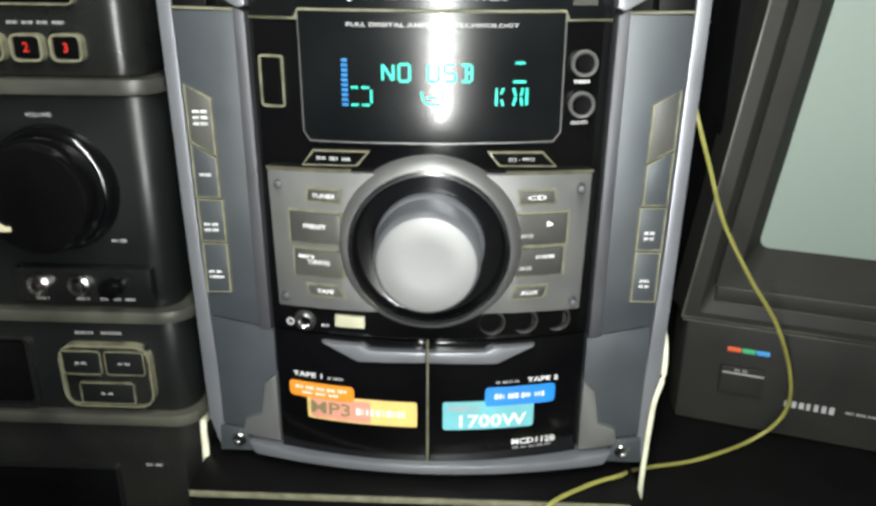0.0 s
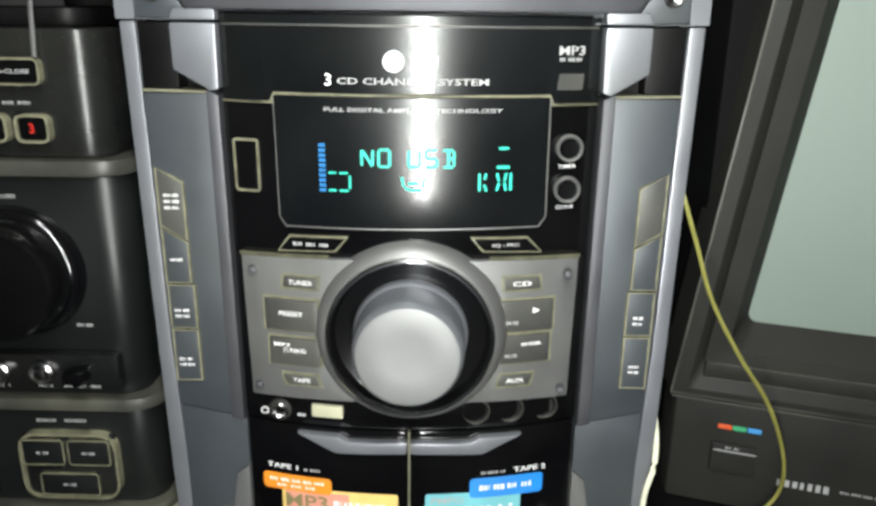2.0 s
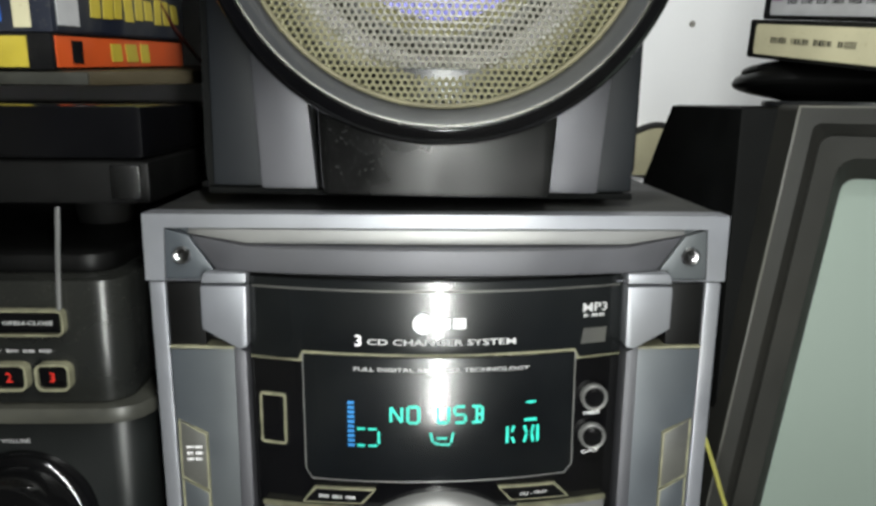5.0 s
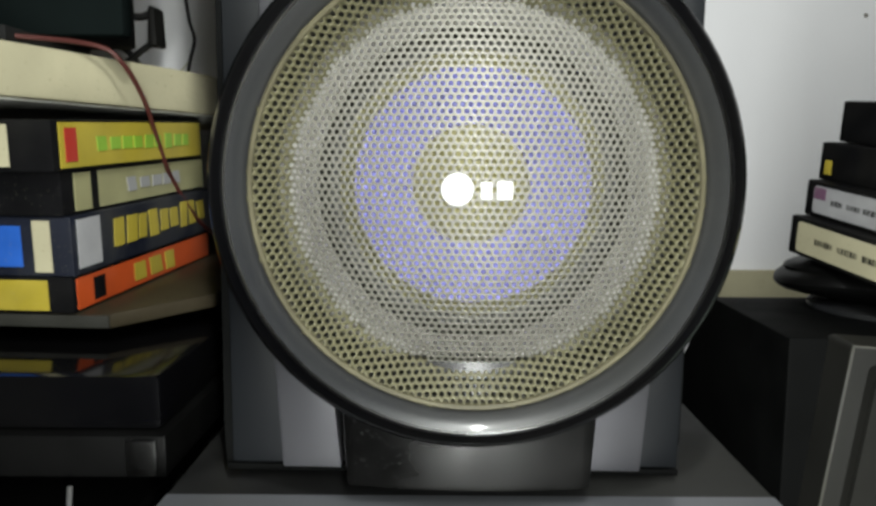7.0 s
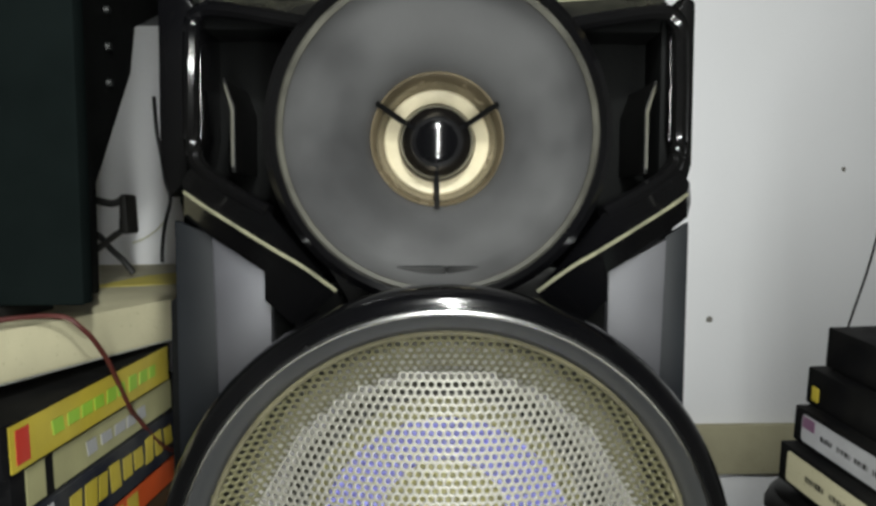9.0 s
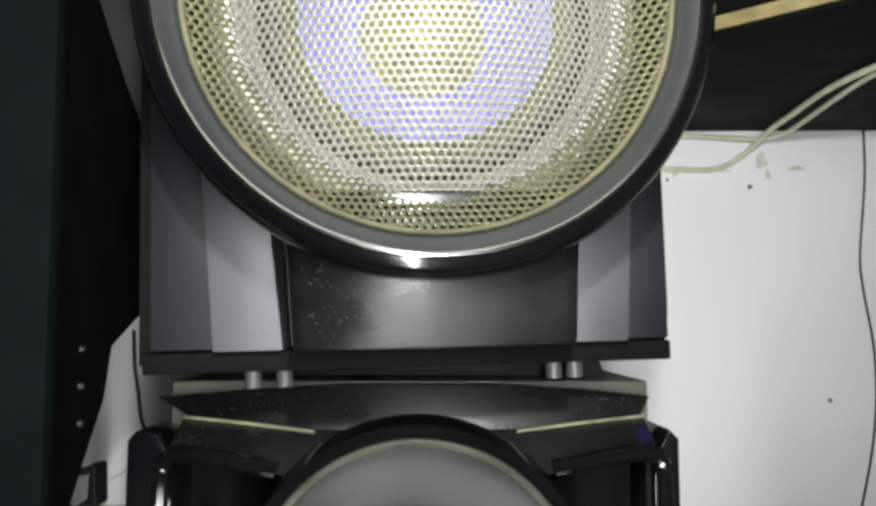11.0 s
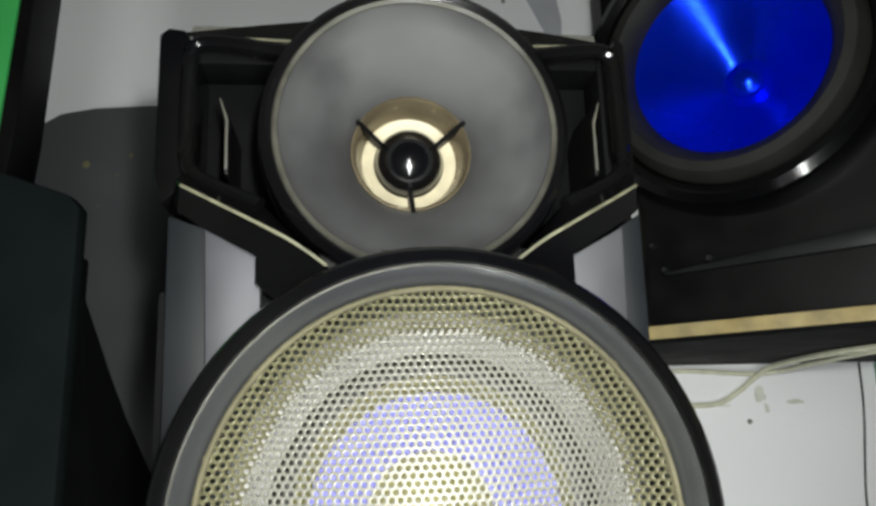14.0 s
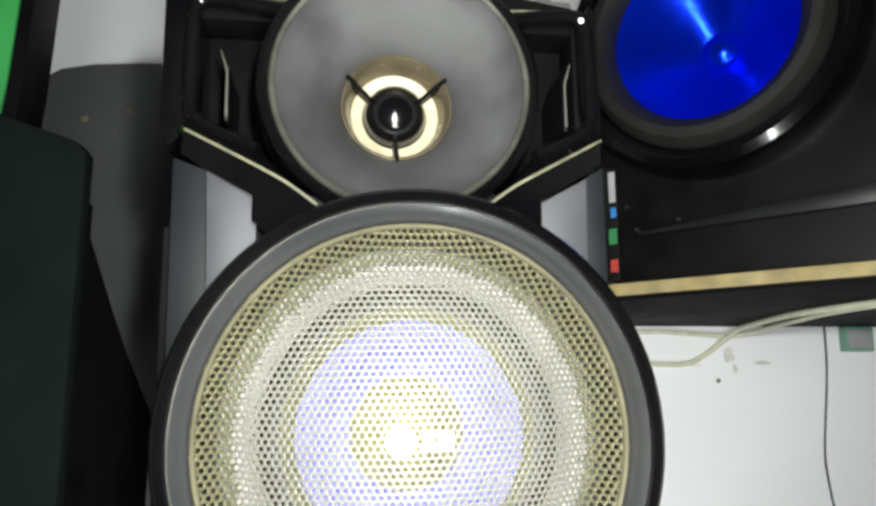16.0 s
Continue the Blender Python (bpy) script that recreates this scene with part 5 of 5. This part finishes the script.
part("cabinet", prism([(0.118, -0.0445), (0.44, -0.0445), (0.44, 0.17), (0.36, 0.25), (0.262, 0.3500), (0.250, 0.3620), (0.118, 0.3620)], 0.1910, 0.575, 0.003, None, "x"), BLACK_MATT, tv)
o = [(0.1790, 0.0365), (0.5610, 0.0365), (0.5610, 0.3640), (0.1790, 0.3640)]


def inset(d, e=None):
    e = d if e is None else e
    return [(0.1790 + d, 0.0365 + e), (0.5610 - d, 0.0365 + e), (0.5610 - d, 0.3640 - d), (0.1790 + d, 0.3640 - d)]


def loft(a, ya, b, yb):
    bm = bmesh.new()
    va, vb = [bm.verts.new((x, ya, z)) for x, z in a], [bm.verts.new((x, yb, z)) for x, z in b]
    for i in range(len(a)):
        bm.faces.new((va[i], va[(i + 1) % len(a)], vb[(i + 1) % len(a)], vb[i]))
    return bm


R0, R1, R2, R3, R4 = (rrect(0.1790 + d, 0.5610 - d, 0.0365 + e, 0.3640 - d, r) for d, e, r in ((0, 0, 0.004), (0.010, 0.005, 0.004), (0.0175, 0.0215, 0.006), (0.0300, 0.0330, 0.010), (0.0440, 0.0500, 0.007)))
part("outer_frame", lean(join(frame_bm(R0, R1, 0.090, 0.1178), loft(R1, 0.0905, R2, 0.0980))), TV_GREY, tv)
part("mid_frame", lean(join(loft(R2, 0.0945, R3, 0.0960), loft(R2, 0.0945, R2, 0.0985))), TV_GREY, tv)
part("bezel", lean(loft(R3, 0.0962, R4, 0.1155)), TV_GREY, tv, "sloping dark grey bezel")
part("edge_line", lean(frame_bm(o, [(x + (0.0012 if x < 0.3 else -0.0012), z + (0.0012 if z < 0.2 else -0.0012)) for x, z in o], 0.0892, 0.0905)), LEDGE, tv)
bm = bmesh.new()
n = 14
grid = [[bm.verts.new((0.219 + 0.302 * i / n, 0.1165 - 0.010 * (1 - (2 * i / n - 1) ** 2) * (1 - (2 * j / n - 1) ** 2), 0.0800 + 0.244 * j / n)) for j in range(n + 1)] for i in range(n + 1)]
for i in range(n):
    for j in range(n):
        bm.faces.new((grid[i][j], grid[i + 1][j], grid[i + 1][j + 1], grid[i][j + 1]))
part("screen", lean(bm), TV_GLASS, tv, "blank grey green tube screen")
for z0, z1, y in ((0.0605, 0.0613, 0.0935), (0.0495, 0.0503, 0.0935)):
    part("ledge_line", lean(box(0.1985, 0.545, y, 0.0965, z0, z1, 0.0002)), LEDGE, tv, "worn ledge line")
part("lower_ledge", lean(box(0.1980, 0.545, 0.0938, 0.0980, 0.0503, 0.0605, 0.0008)), TV_GREY, tv)
part("worn_edge", lean(box(0.1800, 0.560, 0.0872, 0.0890, 0.0348, 0.0360, 0.0003)), LEDGE, tv, "worn edge line")
panel = part("control_panel", box(0.1800, 0.560, 0.088, 0.1178, -0.0440, 0.0362, 0.003), TV_GREY, tv)
for x, c, nm in ((0.2080, (0.55, 0.07, 0.01), "red_mark"), (0.2170, (0.03, 0.30, 0.13), "green_mark"), (0.2260, (0.04, 0.22, 0.50), "blue_mark")):
    part("colour_mark", box(x, x + 0.0082, 0.0868, 0.0885, 0.0165, 0.0196, 0.0003), paint(nm, c), panel)
key = part("power_key", box(0.2050, 0.2330, 0.0850, 0.0885, -0.0155, 0.0060, 0.001), TV_GREY, panel)
part("key_line", box(0.2060, 0.2320, 0.0842, 0.0852, 0.0005, 0.0014, 0), GREY_INK, key)
part("print", bars(0.2130, 0.2230, 0.0035, 0.0848, 0.0016, 2), GREY_INK, key)
part("print", bars(0.2480, 0.2800, -0.0175, 0.0877, 0.0058, 7, None, 6), GREY_INK, panel)
part("print", bars(0.2850, 0.345, -0.0170, 0.0877, 0.0020, 9, None, 7), GREY_INK, panel)

for ob in tv.children_recursive:
    if ob.name.split(".")[0] != "cabinet":
        for v in ob.data.vertices:
            v.co.y -= 0.31 * (v.co.x - 0.225)

# ---- things on the television ----
cloth = thing("folded_bag", pose(0, 0, 0), "black folded bag lying on the television", "bag")
bm = bmesh.new()
bmesh.ops.create_uvsphere(bm, u_segments=40, v_segments=20, radius=1.0, matrix=Matrix.Translation((0.370, 0.225, 0.3805)) @ Matrix.Diagonal((0.140, 0.085, 0.0205, 1)))
for v in bm.verts:
    v.co += Vector((0, 0, 0.004)) * noise.noise(v.co * 22) + Vector((0.006, 0.004, 0)) * noise.noise(v.co * 13 + Vector((4, 1, 2)))
    v.co.z = max(v.co.z, 0.3625)
part("lower_fold", bm, BLACK_SATIN, cloth)
bm = bmesh.new()
bmesh.ops.create_uvsphere(bm, u_segments=36, v_segments=18, radius=1.0, matrix=Matrix.Translation((0.372, 0.228, 0.3885)) @ Matrix.Diagonal((0.132, 0.080, 0.0150, 1)))
for v in bm.verts:
    v.co += Vector((0.005, 0.004, 0.003)) * noise.noise(v.co * 17 + Vector((1, 7, 2)))
part("upper_fold", bm, BLACK_SATIN, cloth)
disc_plate = single("grey_tray", prism([(0.375 + 0.130 * math.cos(a * math.pi / 24), 0.200 + 0.085 * math.sin(a * math.pi / 24)) for a in range(48)], 0.3625, 0.3660, 0.001, None, "z"), RIM_GREY, "thin grey tray under the black bag", "tray")
for i, (x, y, z0, h, body, face, label, n) in enumerate((
        (0.2405, 0.236, 0.4015, 0.0272, TAPE_K, CREAM, "video case with a cream spine", 4),
        (0.2505, 0.236, 0.4290, 0.0250, TAPE_K, CARD_W, "video case with a white printed spine", 6),
        (0.2600, 0.238, 0.4543, 0.0262, TAPE_K, TAPE_K, "black video case with a yellow corner", 0),
        (0.2700, 0.232, 0.4808, 0.0280, TAPE_K, TAPE_K, "plain black video case", 0))):
    vc = thing("video_case", pose(x, y, z0 - 0.003, 0, 6, -83), label, "video case", "video cases on the television")
    part("sleeve", box(0, 0.20, 0, 0.11, 0, h, 0.0015), body, vc)
    if n:
        part("spine", prism(rrect(0.010, 0.194, 0.003, h - 0.003, 0.0025), -0.0006, 0.0, 0), face, vc)
        part("print", bars(0.030, 0.130, h * 0.5, -0.0009, h * 0.16, n, None, 11 + i), TAPE_K, vc)
    if i == 2:
        part("corner_mark", box(0.007, 0.014, -0.0006, 0.0, 0.004, 0.014, 0), INK_Y, vc, "yellow corner mark")
    if i == 1:
        part("corner_mark", box(0.011, 0.024, -0.0009, -0.0005, 0.013, 0.021, 0), paint("mauve_ink", (0.14, 0.07, 0.12)), vc)

# ---- cables on the table ----
single("audio_cable", tube([(0.150, 0.075, 0.225), (0.1535, 0.055, 0.192), (0.164, 0.050, 0.160), (0.177, 0.050, 0.1255), (0.198, 0.050, 0.0896), (0.2215, 0.052, 0.055), (0.240, 0.060, 0.012), (0.243, 0.068, -0.020), (0.2240, 0.067, -0.0400), (0.1826, 0.047, -0.0430), (0.1468, 0.036, -0.0425), (0.1300, 0.010, -0.0260), (0.1179, -0.0069, -0.0178), (0.0999, -0.0157, -0.0178), (0.0760, -0.0325, -0.0178), (0.0670, -0.0380, -0.0260), (0.0640, -0.0400, -0.0430), (0.050, -0.058, -0.0434)], 0.0013), CABLE_Y, "yellow green audio cable looping to the table", "cable")
single("speaker_cable", tube([(0.098, 0.240, 0.345), (0.130, 0.262, 0.330), (0.165, 0.275, 0.338), (0.195, 0.285, 0.345), (0.235, 0.30, 0.330)], 0.0028), CABLE_K, "black cable behind the loudspeaker", "cable")
single("audio_cable", tube([(0.1440, 0.060, 0.085), (0.1410, 0.016, 0.064), (0.1372, -0.003, 0.050), (0.1338, -0.003, 0.030), (0.1328, -0.002, 0.000), (0.1320, -0.003, -0.026), (0.1310, -0.008, -0.0428), (0.128, -0.030, -0.0430), (0.125, -0.061, -0.0432)], 0.0016), CABLE_W, "pale cable hanging beside the music centre", "cable")
single("audio_cable", tube([(-0.1460, 0.060, -0.020), (-0.1420, 0.020, -0.004), (-0.1388, 0.006, 0.000), (-0.1378, 0.002, -0.020), (-0.1395, -0.002, -0.0425), (-0.141, -0.02, -0.0430)], 0.0022), CABLE_W, "pale cable between the music centre and the hi-fi stack", "cable")

# ---- corner shelf and bass box on the right ----
PS = 40
sub = pose(0.27, 0.27, 0, 0, 0, -PS)
ux, uy = math.cos(radians(PS)), -math.sin(radians(PS))
cs = thing("shelf", pose(0, 0, 0), "black corner shelf with a raw plank edge", "shelf")
part("board", prism([(0.27 - 0.165 * ux, 0.27 - 0.165 * uy), (0.27 + 0.42 * ux, 0.27 + 0.42 * uy), (0.70, 0.599), (0.27 - 0.165 * ux, 0.599)], 0.9480, 0.9635, 0.001, None, "z"), BLACK_MATT, cs)
edge = part("plank_edge", box(-0.166, 0.42, -0.004, -0.0005, 0.9515, 0.9625, 0.001), WOOD_EDGE, cs, "raw wooden plank edge")
edge.matrix_local = sub
bassbox = thing("bass_speaker", sub, "black bass loudspeaker box with a polished blue cone", "speaker")
WC = (0.0000, 1.1715)
part("cabinet", box(-0.1150, 0.30, 0.0605, 0.215, 0.9638, 1.40, 0.003), BLACK_SATIN, bassbox)
ring, edge_pts = [], []
for i in range(72):
    c, sn = math.cos(2 * math.pi * i / 72), math.sin(2 * math.pi * i / 72)
    ring.append((WC[0] + 0.1060 * c, WC[1] + 0.1060 * sn))
    k = min((0.30 - WC[0]) / c if c > 1e-6 else 9, (WC[0] + 0.1150) / -c if c < -1e-6 else 9, (1.40 - WC[1]) / sn if sn > 1e-6 else 9, (WC[1] - 0.9638) / -sn if sn < -1e-6 else 9)
    edge_pts.append((WC[0] + k * c, WC[1] + k * sn))
part("baffle", frame_bm(edge_pts, ring, 0.004, 0.0600), BLACK_SATIN, bassbox)
part("outer_ring", lathe([(0.1265, 0.004), (0.1260, -0.018), (0.1220, -0.028), (0.1150, -0.032), (0.1080, -0.028), (0.1050, -0.018)], *WC, 80), BLACK_GLOSS, bassbox, "glossy black trim ring")
part("surround", lathe([(0.1052, -0.020), (0.1040, -0.028), (0.0980, -0.036), (0.0900, -0.037), (0.0830, -0.031), (0.0790, -0.022), (0.0780, -0.016)], *WC, 80), RUBBER, bassbox, "black rubber roll surround")
part("blue_cone", lathe([(0.0782, -0.018), (0.0600, 0.0010), (0.0400, 0.0190), (0.0220, 0.0330), (0.0160, 0.0365)], *WC, 80), BLUE_CONE, bassbox, "polished deep blue cone")
part("dust_cap", lathe([(0.0168, 0.0370), (0.0150, 0.0300), (0.0100, 0.0255), (0.0050, 0.0235), (0, 0.0230)], *WC, 40), BLUE_CONE, bassbox, "polished blue dust cap")
part("slot_trim", prism([(-0.072, 1.0060), (0.120, 1.0215), (0.30, 1.0350), (0.30, 1.0140), (0.120, 1.0060), (-0.072, 1.0035)], -0.006, 0.0039, 0.001), MOULD_G, bassbox, "dark slot trim")
for u, z in ((-0.071, 1.0080), (-0.033, 1.0125), (-0.083, 1.032)):
    part("screw", cross_head(0.0030, -0.0065 if u > -0.08 else 0.002, u, z), MOULD_G, bassbox)
tag = thing("slim_carton", sub, "narrow black carton with coloured bands beside the bass box", "box")
part("carton", box(-0.0990, -0.0850, -0.016, -0.0065, 0.9638, 1.0660, 0.0006), TAPE_K, tag)
for z0, z1, x0, c in ((1.034, 1.062, -0.0920, CARD_W), (1.020, 1.029, -0.0910, BL), (0.996, 1.010, -0.0935, paint("green_mark_b", (0.02, 0.15, 0.05))), (0.971, 0.982, -0.0930, RED_INK)):
    part("colour_band", box(x0, -0.0860, -0.0166, -0.0161, z0, z1, 0), c, tag)

# ---- on the wall ----
single("wall_cable", tube([(0.20, 0.597, 0.915), (0.26, 0.597, 0.905), (0.312, 0.597, 0.9015), (0.358, 0.597, 0.9020), (0.385, 0.596, 0.915), (0.402, 0.590, 0.929), (0.408, 0.560, 0.9405), (0.407, 0.509, 0.9435), (0.399, 0.430, 0.9440), (0.403, 0.370, 0.9440), (0.420, 0.300, 0.9440)], 0.0032), CABLE_W, "old greenish white cable clipped to the wall and shelf", "cable")
single("wall_cable", tube([(0.25, 0.592, 0.938), (0.32, 0.592, 0.941), (0.40, 0.590, 0.936), (0.428, 0.570, 0.938), (0.424, 0.500, 0.9400), (0.415, 0.430, 0.9405), (0.412, 0.370, 0.9415), (0.425, 0.300, 0.9430)], 0.0028), CABLE_W, "old white cable under the shelf", "cable")
single("thin_wire", tube([(0.538, 0.598, 0.9480), (0.536, 0.598, 0.89), (0.525, 0.598, 0.80), (0.526, 0.598, 0.76), (0.535, 0.598, 0.68), (0.530, 0.598, 0.60), (0.512, 0.598, 0.52), (0.490, 0.598, 0.45), (0.484, 0.598, 0.424)], 0.0014), CABLE_K, "thin black wire down the wall", "wire")
jb = thing("junction_box", pose(0, 0, 0), "small green junction box under the shelf", "junction box")
part("body", box(0.556, 0.593, 0.585, 0.5995, 0.917, 0.9475, 0.002), paint("jade_plastic", (0.16, 0.32, 0.24)), jb)
part("cover", box(0.560, 0.589, 0.5825, 0.5848, 0.921, 0.943, 0.001), CARD_W, jb)
mb = thing("wall_box", pose(0, 0, 0), "black box fixed to the wall", "box")
part("body", box(0.474, 0.62, 0.52, 0.5995, 0.333, 0.4144, 0.003), BLACK_SATIN, mb)
part("cover", box(0.478, 0.616, 0.515, 0.5198, 0.337, 0.4105, 0.002), BLACK_SATIN, mb)
# thin dark grey shape with a rounded upper left corner
board = thing("grey_wall_area", pose(0, 0, 0), "dark slate grey area with stains on the white wall", "board")
part("panel", prism([(-0.480, 0.800), (-0.060, 0.800), (-0.060, 1.274), (-0.320, 1.278), (-0.385, 1.275), (-0.425, 1.268), (-0.448, 1.254), (-0.462, 1.235), (-0.480, 1.18)], 0.584, 0.5995, 0.002), mat("slate_grey", (0.075, 0.077, 0.082), 0.7, 0, 0.12, 9, 0.2, 260, dust=0.15, dust_col=(0.13, 0.13, 0.12)), board)
for x, z, h in ((-0.390, 1.202, 0.016), (-0.337, 1.213, 0.010), (-0.352, 1.188, 0.005), (-0.329, 1.104, 0.004), (-0.372, 1.150, 0.004)):
    part("stain", lathe([(0, 0.5836), (h * 0.22, 0.5837), (h * 0.3, 0.5840)], x, z, 7), paint("ochre_stain", (0.17, 0.15, 0.07), 0.8), board)
single("wall_patch", prism([(0.138, 1.50), (0.185, 1.50), (0.196, 1.447), (0.204, 1.40), (0.201, 1.362), (0.180, 1.385), (0.162, 1.425), (0.148, 1.452)], 0.5985, 0.5998, 0.0004), WALL_PATCH, "grey filler patch on the wall", "wall patch", "structure")
for x, z, r in ((0.398, 0.881, 0.0030), (0.480, 0.630, 0.0028), (0.300, 0.89, 0.002), (0.36, 0.305, 0.003), (0.128, 1.43, 0.003), (0.325, 0.455, 0.004)):
    bm = lathe([(0, 0.5985), (r * 0.8, 0.5988), (r, 0.5999)], x, z, 9)
    for v in bm.verts:
        v.co.x += r * 0.4 * noise.noise(v.co * 300)
    single("wall_spot", bm, paint("spot_brown", (0.18, 0.17, 0.15), 0.8), "dark chip in the wall paint", "wall spot", "structure")
STAIN = mat("mould_stain", (0.60, 0.60, 0.53), 0.8, 0, 0.25, 90, 0.1, 300, dust=0.6, dust_col=(0.66, 0.66, 0.62))
for x, z, rx_, rz_ in ((0.4135, 0.9120, 0.010, 0.012), (0.4200, 0.8960, 0.004, 0.007), (0.3370, 0.9000, 0.014, 0.003), (0.4560, 0.9030, 0.016, 0.003), (0.3080, 0.8970, 0.005, 0.006), (0.3700, 0.9000, 0.008, 0.002)):
    bm = bmesh.new()
    ring_ = [bm.verts.new((x + rx_ * k * math.cos(a), 0.5993, z + rz_ * k * math.sin(a))) for a, k in ((i * math.pi / 14, 0.75 + 0.55 * noise.noise(Vector((math.cos(i * math.pi / 14) * 1.6 + x * 90, math.sin(i * math.pi / 14) * 1.6, z * 70)))) for i in range(28))]
    bm.faces.new(ring_)
    single("wall_stain", bm, STAIN, "greenish grey stain on the white wall", "wall stain", "structure")
# plain round black object of unknown use, high on the wall
hat = thing("round_wall_object", pose(0, 0, 0), "round black object hanging on the wall", "wall object")
part("rim", lathe([(0.0, 0.575), (0.070, 0.572), (0.082, 0.578), (0.085, 0.590), (0.085, 0.5995)], -0.158, 1.545, 48), BLACK_GLOSS, hat)
